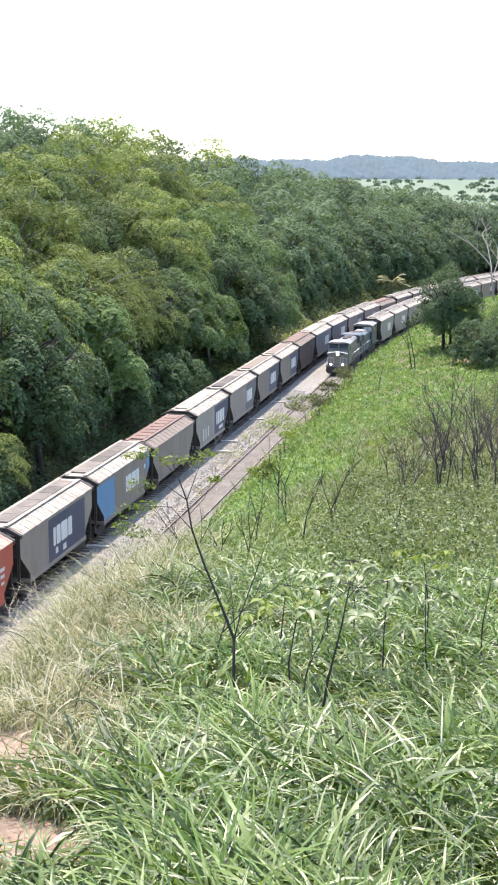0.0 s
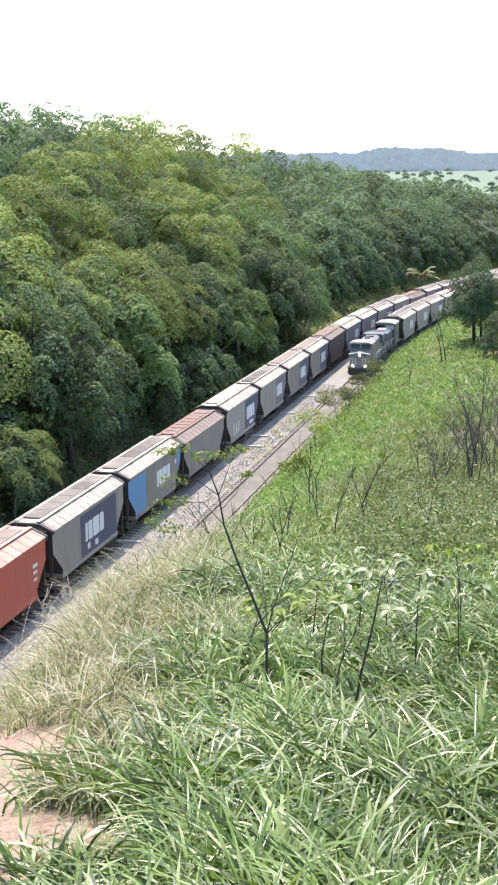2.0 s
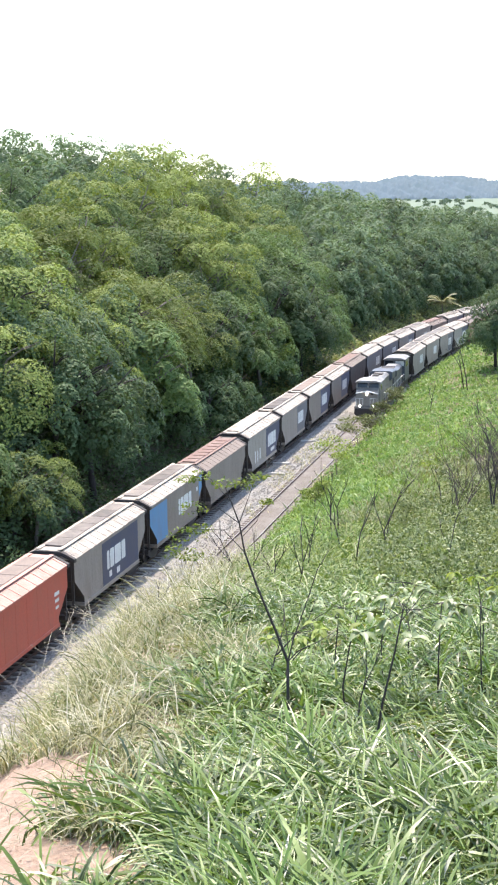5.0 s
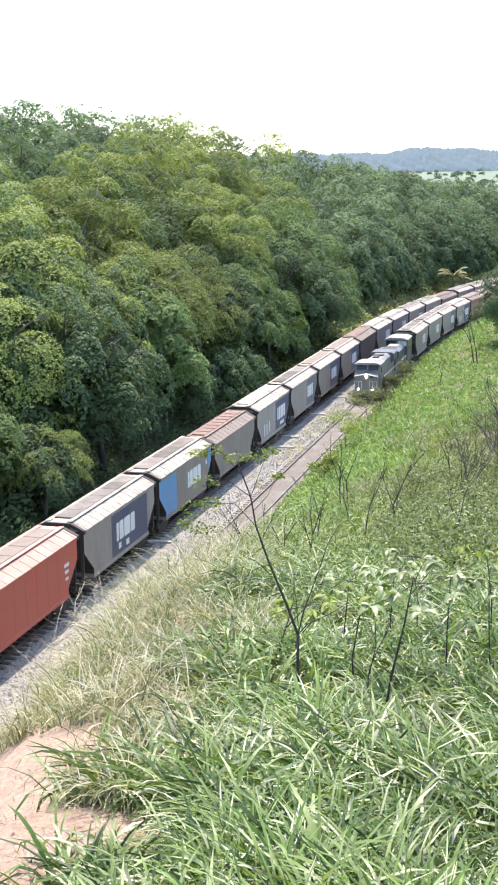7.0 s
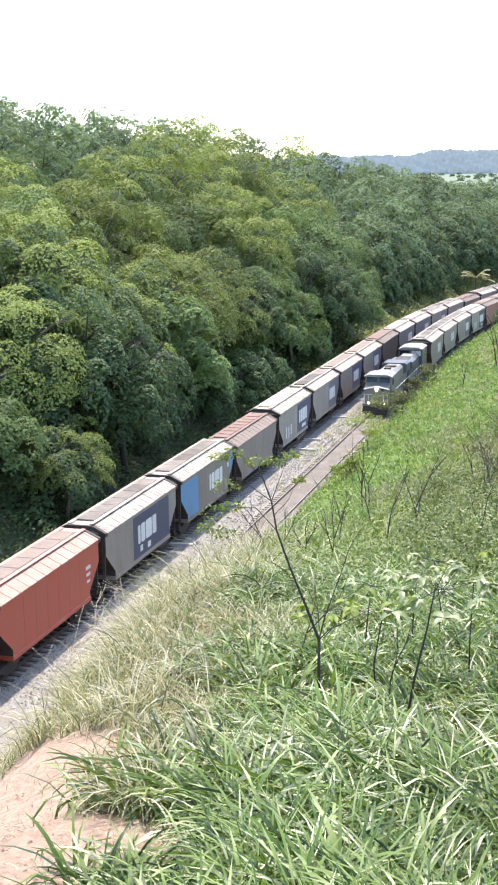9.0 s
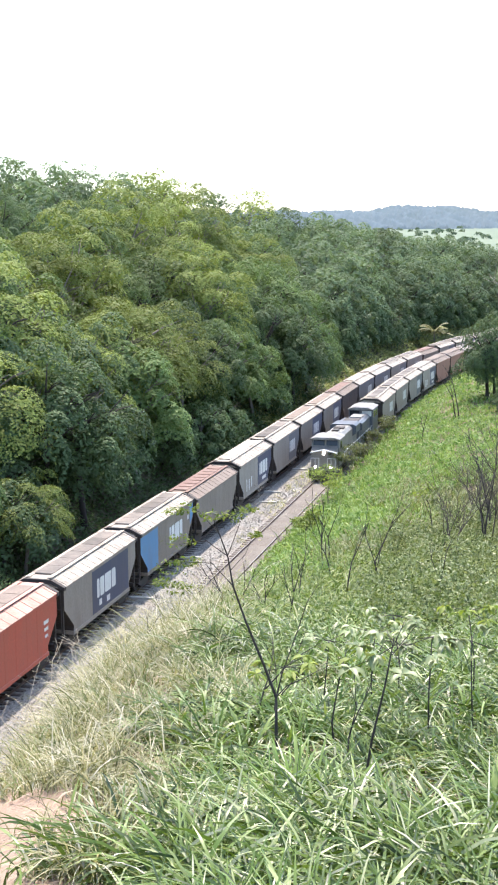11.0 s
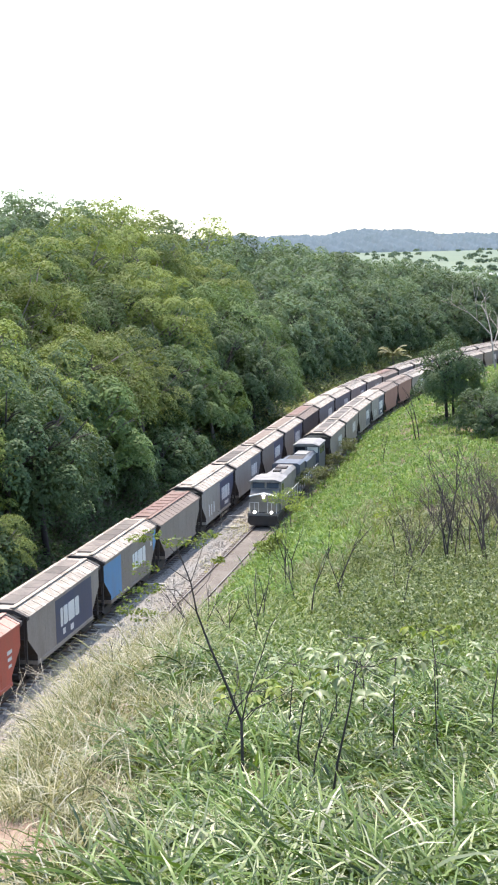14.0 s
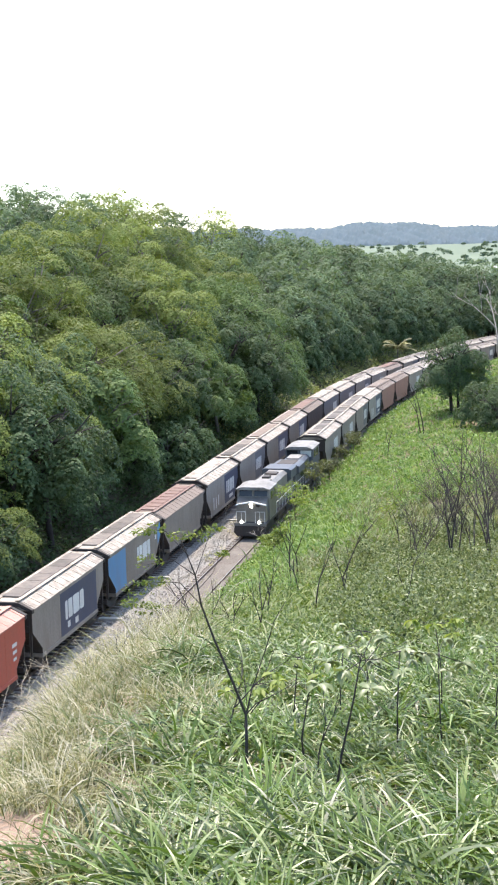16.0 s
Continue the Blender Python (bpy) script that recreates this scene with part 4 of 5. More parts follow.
def forest():
    rng = random.Random(42)
    # distance behind the track, spacing, kinds near, kinds far
    rows = [(-8.0, 4.6, (5, 5, 4, 2)), (-13, 6.6, (4, 2, 0, 3, 2)), (-19.5, 8.4, (0, 3, 0, 1)), (-27, 9.2, (0, 1, 0, 2)), (-35, 10.0, (0, 0, 2, 4)),
            (-43, 10.5, (6, 8, 7, 7)), (-54, 11.5, (6, 6, 7)), (-68, 11, (6, 7, 8)), (-82, 9, (6, 7, 7))]
    for u, gap, kinds in rows:
        s = 62.0 + rng.uniform(0, gap)
        while s < 345:
            x, y, _ = along(s, u + rng.uniform(-2.0, 2.0))
            az = math.degrees(math.atan2(x, y))
            verge = 165 < s < 300 and u > -10
            if -29.5 < az < 4 and not verge:
                k = rng.choice(kinds)
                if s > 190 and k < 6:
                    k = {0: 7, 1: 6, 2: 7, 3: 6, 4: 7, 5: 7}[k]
                put_tree(k, x, y, rng.uniform(0.95, 1.35) if u > -30 and k not in (5,) else rng.uniform(0.92, 1.1), rng.uniform(0, 6.28))
            s += gap * rng.uniform(0.8, 1.25) * (1.0 if s < 200 else 1.35)
    # low trees closing the foot of the woods along the bend
    for s in np.arange(150, 335, 4.6):
        x, y, _ = along(s, -11.5 + rng.uniform(-1.5, 1.5))
        put_tree(5, x, y, rng.uniform(0.85, 1.3), rng.uniform(0, 6.28))
    # sunlit trees at the edge of the woods
    for k, x, y, sc in ((3, -38.0, 75.0, 0.92), (3, -32.2, 69.5, 0.5), (1, -33.0, 73.0, 0.42), (1, -40.5, 84.0, 1.15), (3, -36.5, 116.0, 0.8), (1, -40.0, 136.0, 1.2), (3, -38.5, 100.0, 0.95), (1, -37.5, 92.0, 0.8)):
        put_tree(k, x, y, sc, rng.uniform(0, 6.28))
    # belt of trees beyond the bend
    for i in range(90):
        a, d = radians(rng.uniform(-14, 6)), rng.uniform(285, 400)
        x, y = d * math.sin(a), d * math.cos(a)
        ss, uu = line_coords(np.array(x), np.array(y))
        if abs(float(uu) - 2.7) > 9:
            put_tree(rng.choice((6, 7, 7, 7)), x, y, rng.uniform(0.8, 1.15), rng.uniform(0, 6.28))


forest()


def far_country():
    """Wooded ridge and pasture trees on the horizon."""
    rng = np.random.default_rng(9)
    n, r = 700, 40
    deg = np.linspace(-24, 24, n)
    d = np.linspace(2240, 3000, r)
    A, D = np.meshgrid(np.radians(deg), d)
    crest = 45 + 12 * np.exp(-((np.degrees(A) + 7.0) / 2.4) ** 2) + 3 * np.sin(np.degrees(A) * 0.9) + 2 * np.sin(np.degrees(A) * 2.3)
    Z = np.interp(D, [2240, 2260, 2450, 2700, 2850, 3000], [-0.25, 0.02, 0.5, 0.9, 1.0, 0.9]) * crest + 51
    Z += rng.uniform(0, 1, Z.shape) ** 2 * 7 * (D > 2250) + 2.5 * np.sin(A * 400 + D * 0.05) * (D > 2250)
    vs = np.stack([np.sin(A) * D, np.cos(A) * D, Z], -1).reshape(-1, 3)
    i = (np.arange(r - 1)[:, None] * n + np.arange(n - 1)[None]).ravel()
    ob = part("backdrop", (vs.tolist(), [], np.stack([i, i + 1, i + n + 1, i + n], 1).tolist()), "far_woods_haze")
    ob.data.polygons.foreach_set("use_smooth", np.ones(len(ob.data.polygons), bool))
    tagged(ob, "long wooded ridge on the horizon, coloured haze blue", "hill", kind="structure")
    k = 150
    a = np.radians(rng.uniform(-14, 6, k))
    d = rng.uniform(800, 2150, k)
    x, y = np.sin(a) * d, np.cos(a) * d
    c = np.stack([x, y, height(x, y) + 2.5], 1)
    P, A, B = leaf_cloud(rng, c, rng.uniform(3, 7, k), 90, 1.3, 0.6)
    tagged(part("pasture_trees", quads_mesh(P, A, B), "leaf_haze"), "scattered trees on far pasture in haze-greyed green", "trees", kind="stuff")
    for px, py in ((-90, 700), (-55, 745), (-10, 760)):
        ob = part("far_shed", boxes((-7, 7, -3, 3, -1.5, 2), bev=0.1), "white_paint")
        ob.matrix_basis = pose(px, py, float(height(px, py)) + 1.4, 0, 0, 6)
        bm = bmesh.new()
        prism(bm, [(-3.3, 2.01), (0, 3.0), (3.3, 2.01)], "x", -7.3, 7.3)
        part("roof", bm, "white_paint", ob)
        tagged(ob, "distant pale farm shed with low roof", "shed")


far_country()


def blades(rng, xs, ys, zs, length, width, lean, segs=3, way=None, toward=0.8, twist=0.35):
    """Arching grass blades as tapered strips; way: the side to which each one leans."""
    n = len(xs)
    base = np.stack([xs, ys, zs], 1)
    a = rng.uniform(0, 2 * np.pi, n)
    out = np.stack([np.cos(a), np.sin(a), np.zeros(n)], 1)
    if way is not None:
        out = out + toward * np.stack([np.cos(way), np.sin(way), np.zeros(n)], 1)
    out = unit(out)
    L = length * rng.uniform(0.55, 1.3, n)
    W = width * rng.uniform(0.6, 1.35, n)
    bend = np.maximum(lean * rng.uniform(0.45, 1.45, n), 0.05)
    side = unit(np.cross(out, np.array([0, 0, 1.0])) + rng.normal(size=(n, 3)) * twist)
    rows = []
    for i in range(segs + 1):
        t = i / segs
        th = 0.15 + bend * t
        horiz = L * (math.cos(0.15) - np.cos(th)) / bend
        vert = L * (np.sin(th) - math.sin(0.15)) / bend
        c = base + out * horiz[:, None] + np.array([0, 0, 1.0]) * vert[:, None]
        w = W * (0.7, 1.0, 0.97, 0.85, 0.65, 0.4)[min(i, 5)]
        if i < segs:
            rows += [c - side * w[:, None] / 2, c + side * w[:, None] / 2]
        else:
            rows.append(c)
    k = 2 * segs + 1
    vs = np.stack(rows, 1).reshape(-1, 3)
    o = np.arange(n)[:, None] * k
    faces = [o + np.array([[2 * i, 2 * i + 1, 2 * i + 3, 2 * i + 2]]) for i in range(segs - 1)]
    quad = np.stack(faces, 1).reshape(-1, 4).tolist()
    tri = (o + np.array([[2 * segs - 2, 2 * segs - 1, 2 * segs]])).tolist()
    return vs.tolist(), [], quad + tri


def sector(rng, n, d0, d1, a0=-30.0, a1=4.0, power=1.0):
    """Places on the near bank, spread over a fan before the camera."""
    a = np.radians(rng.uniform(a0, a1, n))
    t = rng.uniform(0, 1, n) ** power
    d = d0 * (d1 / d0) ** t
    x, y = np.sin(a) * d, np.cos(a) * d
    s, u = line_coords(x, y)
    return x, y, s, u


def tufts(rng, x, y, per, r):
    """Several blades round each place, leaning the same way."""
    way = np.repeat(rng.uniform(0, 2 * np.pi, len(x)), per)
    xx = np.repeat(x, per) + rng.normal(size=len(x) * per) * r
    yy = np.repeat(y, per) + rng.normal(size=len(x) * per) * r
    return xx, yy, way


def edge_line(y):
    """x of the border between green grass and the dry side."""
    return -0.7 - 0.245 * y + 0.45 * np.sin(y * 0.9) + 0.3 * np.sin(y * 2.3)


def patch(x, y, f, seed=0.0):
    """Slow patchiness between -1 and 1."""
    return np.sin(x * f + seed + 1.7 * np.sin(y * f * 0.6 + seed)) * np.sin(y * f * 0.8 - seed + 1.1 * np.sin(x * f * 0.7))


def lie(x, y):
    """Direction in which the long grass has been laid over."""
    return 3.6 + 1.1 * np.sin(x * 0.55 + 0.8 * np.sin(y * 0.4)) + 0.8 * np.sin(y * 0.62 + 1.0)


def green_side(x, y):
    return x > np.where(y < 8.5, np.maximum(-0.455 * y, edge_line(y) - 1.2), edge_line(y))


def thatch_spot(x, y):
    """Gaps in the near grass."""
    return (((x + 1.0) / 0.8) ** 2 + ((y - 10.9) / 1.3) ** 2 < 1 + 0.35 * np.sin(x * 5) * np.sin(y * 4)) | (((x + 0.1) / 0.5) ** 2 + ((y - 9.0) / 0.5) ** 2 < 1)


def leaf_bits(rng, P, size, narrow=0.55, up=1.0, wild=0.6):
    n = len(P)
    N = unit(rng.normal(size=(n, 3)) * wild + np.array([0, 0, up]))
    t = unit(np.cross(N, rng.normal(size=(n, 3))))
    sz = (size * rng.uniform(0.6, 1.4, n))[:, None]
    return quads_mesh(P, t * sz, np.cross(N, t) * sz * narrow)


def meadow():
    rng = np.random.default_rng(21)
    # broad-bladed green grass close by, laid over in swathes
    x, y, s, u = sector(rng, 9200, 4.5, 30, power=0.9)
    k = (u > 8.5) & green_side(x, y) & (patch(x, y, 0.8, 2.0) > -0.85) & ~thatch_spot(x, y)
    xx, yy, way = tufts(rng, x[k], y[k], 11, 0.11)
    way = lie(xx, yy) + rng.normal(size=len(xx)) * 0.9
    tall = 0.74 + 0.2 * patch(xx, yy, 0.7)
    tagged(part("tall_grass", blades(rng, xx, yy, height(xx, yy) - 0.05, tall, 0.024, 2.8, 5, way, 0.8, 0.75), "blade_green"), "tall broad-bladed green grass on the near bank", "grass", kind="stuff")
    # upright fresh shoots standing out of it
    x, y, s, u = sector(rng, 1300, 4.5, 26, power=0.9)
    k = (u > 8.5) & (x > edge_line(y) + 0.4) & ~thatch_spot(x, y) & (patch(x, y, 0.9, 3.3) > 0.0)
    xx, yy, way = tufts(rng, x[k], y[k], 7, 0.07)
    tagged(part("grass_shoots", blades(rng, xx, yy, height(xx, yy) - 0.05, 0.8, 0.03, 1.5, 5, way, 0.8), "blade_fresh"), "upright fresh green shoots in the tall grass", "grass", kind="stuff")
    # flattened dry thatch where the grass has parted
    x, y = rng.uniform(-2.4, 1.2, 700), rng.uniform(8.6, 13.6, 700)
    k = thatch_spot(x, y)
    xx, yy, way = tufts(rng, x[k], y[k], 6, 0.12)
    tagged(part("dry_thatch", blades(rng, xx, yy, height(xx, yy) - 0.01, 0.42, 0.018, 2.9, 4, way, 1.2), "blade_thatch"), "flattened brown thatch in a gap of the grass", "dry grass", kind="stuff")
    # the same grass round and behind the eye
    a, d = rng.uniform(0, 2 * np.pi, 1500), rng.uniform(2.2, 11, 1500)
    x, y = np.cos(a) * d, np.sin(a) * d
    k = ((y < 3.5) | (x > 0.09 * y + 0.6)) & (x > -1.5)
    xx, yy, way = tufts(rng, x[k], y[k], 8, 0.15)
    tagged(part("bank_top_grass", blades(rng, xx, yy, height(xx, yy) - 0.05, 0.7, 0.024, 2.4, 3, way, 1.0), "blade_green"), "green grass on the top of the bank", "grass", kind="stuff")
    # withered blades among the green
    x, y, s, u = sector(rng, 1500, 4.5, 34, power=0.9)
    k = (u > 8.5) & (x > edge_line(y))
    xx, yy, way = tufts(rng, x[k], y[k], 7, 0.2)
    tagged(part("withered_grass", blades(rng, xx, yy, height(xx, yy) - 0.03, 0.5, 0.014, 2.4, 6, way, 1.0), "blade_straw"), "withered pale blades among green grass", "dry grass", kind="stuff")
    # straw grass at the edge of the cutting, in separate clumps with bare earth between
    x, y, s, u = sector(rng, 2900, 7, 40, -31, -8)
    gap = np.where(x < -0.455 * y, np.where(y < 11.5, 2.0, np.where(y < 15.5, 0.3, -0.25)), np.where(y < 7.8, 2.0, np.where(y < 15, 0.1, -0.2)))
    k = (u > 7.8) & (x < edge_line(y) + 0.4) & (patch(x, y, 1.9) > gap)
    xx, yy, way = tufts(rng, x[k], y[k], 26, 0.085)
    tall = (0.48 + 0.036 * np.maximum(yy - 12, 0)) * np.repeat(rng.uniform(0.45, 1.5, int(k.sum())), 26)
    tagged(part("straw_grass", blades(rng, xx, yy, height(xx, yy) - 0.04, tall, 0.0125, 1.9, 5, way, 0.45), "blade_straw"), "clumps of dry straw-coloured grass along the cutting edge", "dry grass", kind="stuff")
    x, y, s, u = sector(rng, 900, 13, 40, -31, -8)
    k = (u > 7.8) & (x < edge_line(y) + 0.4) & (patch(x, y, 1.1, 4.0) > 0.0) & (x > -0.47 * y)
    xx, yy, way = tufts(rng, x[k], y[k], 14, 0.08)
    tagged(part("fresh_tufts", blades(rng, xx, yy, height(xx, yy) - 0.04, 0.55, 0.018, 1.6, 4, way, 0.5), "blade_dull"), "green tufts among the straw", "grass", kind="stuff")
    # straw litter lying on the bare earth
    x, y, s, u = sector(rng, 3000, 7, 28, -31, -10)
    k = (u > 8) & (x < edge_line(y) + 0.3) & (rng.uniform(0, 1, len(x)) < 0.5 + 0.5 * patch(x, y, 1.3, 5.0))
    xx, yy, way = tufts(rng, x[k], y[k], 2, 0.15)
    tagged(part("straw_litter", leaf_bits(rng, np.stack([xx, yy, height(xx, yy) + 0.03], 1), np.full(len(xx), 0.05), 0.08, 1.0, 0.25), "blade_thatch"), "straw litter lying on bare earth", "litter", kind="stuff")
    # clods and small stones on the bare earth
    x, y, s, u = sector(rng, 2600, 4.5, 24, -33, -14)
    k = (u > 8) & (x < -0.40 * y + 0.2)
    vs, fs = [], []
    for px, py in zip(x[k], y[k]):
        r = 0.006 + 0.022 * rng.uniform() ** 3
        q = rng.uniform(0.6, 1.4, 6) * r
        pz, b = float(height(px, py)) + 0.2 * r, len(vs)
        vs += [(px + q[0], py, pz), (px, py + q[1], pz), (px - q[2], py, pz), (px, py - q[3], pz), (px + 0.2 * q[5], py, pz + 0.5 * q[4])]
        fs += [(b, b + 1, b + 4), (b + 1, b + 2, b + 4), (b + 2, b + 3, b + 4), (b + 3, b, b + 4)]
    tagged(part("earth_clods", (vs, [], fs), "ground_soil"), "crumbled reddish clods on the bare earth", "clods", kind="stuff")
    # middle bank
    x, y, s, u = sector(rng, 15000, 24, 78, -22, 4)
    k = (u > 7.2) & (x > edge_line(np.minimum(y, 34.0)))
    xx, yy, way = tufts(rng, x[k], y[k], 5, 0.25)
    tagged(part("bank_grass", blades(rng, xx, yy, height(xx, yy) - 0.05, 0.75, 0.036, 2.2, 3, way, 0.9, 0.6), "blade_bank"), "green grass over the middle of the bank", "grass", kind="stuff")
    # leafy weeds between the grasses
    x, y, s, u = sector(rng, 1500, 12, 60, -16, 5)
    k = (u > 8) & (x > edge_line(y) + 0.3) & (patch(x, y, 0.55, 1.0) > 0.05) & (rng.uniform(0, 1, len(x)) < np.interp(y, [14, 30], [0.1, 1]))
    n_w, per = int(k.sum()), 30
    cx, cy = np.repeat(x[k], per), np.repeat(y[k], per)
    d = unit(rng.normal(size=(n_w * per, 3)))
    d[:, 2] = np.abs(d[:, 2])
    r = np.repeat(rng.uniform(0.2, 0.5, n_w), per) * rng.uniform(0.5, 1, n_w * per)
    lift = np.repeat(rng.uniform(0.2, 0.75, n_w), per)
    P = np.stack([cx + d[:, 0] * r, cy + d[:, 1] * r, height(cx, cy) + lift + d[:, 2] * r], 1)
    tagged(part("leafy_weeds", leaf_bits(rng, P, 0.028 + 0.0005 * cy, 0.42, 0.9, 0.9), "leaf_weed"), "leafy pale green weeds between the grasses", "weeds", kind="stuff")
    # dense low scrub beyond, to the side of the field
    x, y, s, u = sector(rng, 2700, 23, 75, -8.5, 6)
    k = (rng.uniform(0, 1, len(x)) < np.interp(y, [23, 38], [0.1, 1.0])) & (x > -5.5 - 0.02 * y + 1.2 * np.sin(y * 0.3))
    n_w, per = int(k.sum()), 66
    cx, cy = np.repeat(x[k], per), np.repeat(y[k], per)
    d = unit(rng.normal(size=(n_w * per, 3)))
    d[:, 2] = np.abs(d[:, 2])
    r = np.repeat(rng.uniform(0.25, 0.65, n_w), per) * rng.uniform(0.7, 1, n_w * per)
    P = np.stack([cx + d[:, 0] * r, cy + d[:, 1] * r, height(cx, cy) + np.repeat(rng.uniform(0.0, 1.1, n_w), per) + d[:, 2] * r], 1)
    tagged(part("low_scrub", leaf_bits(rng, P, 0.03 + 0.0006 * P[:, 1], 0.5, 0.8, 1.1), "leaf_scrub"), "dense dull green scrub with small leaves", "scrub", kind="stuff")
    # bright leafy field towards the bend
    x, y, s, u = sector(rng, 32000, 45, 240, -16, 6)
    k = (u > 7.0) & (rng.uniform(0, 1, len(x)) < np.interp(y, [45, 75], [0.25, 1.0])) & (u < 17.5 + 2.0 * np.sin(y * 0.2) + np.maximum(0, y - 85) * 0.5)
    xx, yy, way = tufts(rng, x[k], y[k], 6, 0.3)
    P = np.stack([xx, yy, height(xx, yy) + rng.uniform(0.1, 0.7, len(xx)) * (0.7 + 0.5 * patch(xx, yy, 0.5))], 1)
    tagged(part("creeper_leaves", leaf_bits(rng, P, 0.07 + 0.0006 * yy, 0.5, 0.8, 0.9), "leaf_field"), "bright green leafy growth covering the slope", "undergrowth", kind="stuff")
    xx, yy, way = tufts(rng, x[k][::2], y[k][::2], 3, 0.3)
    tagged(part("field_grass", blades(rng, xx, yy, height(xx, yy), 0.9, 0.06, 1.4, 3, way, 0.8), "blade_field"), "bright young grass on the slope by the track", "grass", kind="stuff")
    # dull growth to the side of the bright field
    x, y, s, u = sector(rng, 13000, 55, 240, -12, 6)
    k = (u >= 15.5 + 2.0 * np.sin(y * 0.2) + np.maximum(0, y - 95) * 0.4)
    xx, yy, way = tufts(rng, x[k], y[k], 5, 0.4)
    tagged(part("dull_grass", blades(rng, xx, yy, height(xx, yy), 1.0, 0.06, 1.5, 3, way, 0.8), "blade_dull"), "olive grass and twigs on the upper slope", "grass", kind="stuff")
    # pale growth along the far verge below the woods
    ss, uu = rng.uniform(135, 310, 7500), -3.4 - 7.5 * rng.uniform(0, 1, 7500) ** 1.2
    pts = np.array([along(a, b)[:2] for a, b in zip(ss, uu)])
    xx, yy, way = tufts(rng, pts[:, 0], pts[:, 1], 5, 0.5)
    P = np.stack([xx, yy, height(xx, yy) + rng.uniform(0, 2.3, len(xx)) * (0.55 + 0.45 * patch(xx, yy, 0.5))], 1)
    tagged(part("verge_growth", leaf_bits(rng, P, np.full(len(P), 0.19), 0.5), "leaf_verge"), "pale yellow-green growth on the verge below the woods", "undergrowth", kind="stuff")
    # dark growth at the foot of the woods
    ss, uu = rng.uniform(58, 160, 5200), -3.4 - 9 * rng.uniform(0, 1, 5200)
    pts = np.array([along(a, b)[:2] for a, b in zip(ss, uu)])
    xx, yy, way = tufts(rng, pts[:, 0], pts[:, 1], 6, 0.5)
    P = np.stack([xx, yy, height(xx, yy) + rng.uniform(0, 1.8, len(xx)) * (0.6 + 0.5 * patch(xx, yy, 0.6))], 1)
    tagged(part("forest_undergrowth", leaf_bits(rng, P, np.full(len(P), 0.15), 0.5), "leaf_deep"), "dark undergrowth at the foot of the woods", "undergrowth", kind="stuff")
    # weeds between the tracks
    ss = rng.uniform(50, 140, 1300)
    uu = rng.choice([2.9, 4.0, 6.6, 6.8], 1300) + rng.normal(size=1300) * 0.35
    k = patch(ss, uu * 3, 0.35, 3.0) > 0.1
    pts = np.array([along(a, b)[:2] for a, b in zip(ss[k], uu[k])])
    xx, yy, way = tufts(rng, pts[:, 0], pts[:, 1], 9, 0.12)
    tagged(part("track_weeds", blades(rng, xx, yy, np.full(len(xx), -0.2), 0.32, 0.018, 1.3, 3, way, 0.5), "blade_straw"), "dry weeds growing in the ballast", "weeds", kind="stuff")


meadow()


# --- saplings, bushes and single plants ----------------------------------------------
RIGHT = Vector((0.976, 0.218, 0))      # across the view of the near bank
DEPTH = Vector((-0.218, 0.976, 0))


def plant(name, x, y, branches, radius, bark, leaf=None, clumps=(), per=60, size=0.03, flat=0.6, label="", category="sapling", narrow=0.45, wild=0.6):
    """A single plant. Branches: lists of (across, up, depth) points; clumps: (across, up, depth, radius) of leaves."""
    p = empty(name)
    p.matrix_basis = pose(x, y, float(height(x, y)))
    vs, fs = [], []
    for i, (pts, r0, r1) in enumerate(branches):
        v = [RIGHT * a + Vector((0, 0, b)) + DEPTH * c for a, b, c in pts]
        tube(vs, fs, v, list(np.linspace(r0, r1, len(v)) * radius), 6 if y < 30 else 4)
        if len(branches) < 16:
            part("branch" if i else "stem", (vs, [], fs), bark, p)
            vs, fs = [], []
    if vs:
        part("stem", (vs, [], fs), bark, p, "many thin forked branches")
    if clumps:
        rng = np.random.default_rng(int(abs(x * 100) + abs(y * 10)))
        P = []
        for a, b, c, r in clumps:
            o = np.array(RIGHT * a + Vector((0, 0, b)) + DEPTH * c)
            d = unit(rng.normal(size=(per, 3))) * (rng.uniform(0.2, 1, per) ** 0.5)[:, None]
            P.append(o + d * r * np.array([1, 1, flat]))
        P = np.concatenate(P)
        part("foliage", leaf_bits(rng, P, np.full(len(P), size), narrow, 0.8, wild), leaf, p, "loose leaves")
    return tagged(p, label, category, "plants on the bank")


def grow(rnd, tall, forks, spread=0.35, lean=0.0, levels=2):
    """Random forked branches; returns branches and their tips."""
    out, tips = [], []

    def go(p, d, length, r, lev):
        pts = [p]
        for i in range(3):
            d = Vector((d[0] + rnd.uniform(-0.12, 0.12), d[1], d[2] + rnd.uniform(-0.12, 0.12))).normalized()
            pts.append(pts[-1] + d * length / 3)
        out.append(([tuple(q) for q in pts], r, r * 0.55))
        if lev == 0:
            tips.append(tuple(pts[-1]))
            return
        for k in range(forks):
            a = rnd.uniform(-1, 1) * spread * 2.2
            b = rnd.uniform(-1, 1) * spread * 2.2
            st = pts[-1] if k < 2 else pts[2]
            go(st, Vector((d[0] + a, d[1] * 0.9, d[2] + b)), length * rnd.uniform(0.55, 0.9), r * 0.55, lev - 1)

    go(Vector((0, -0.1, 0)), Vector((lean, 1, 0)), tall * 0.42, 1.0, levels)
    return out, tips


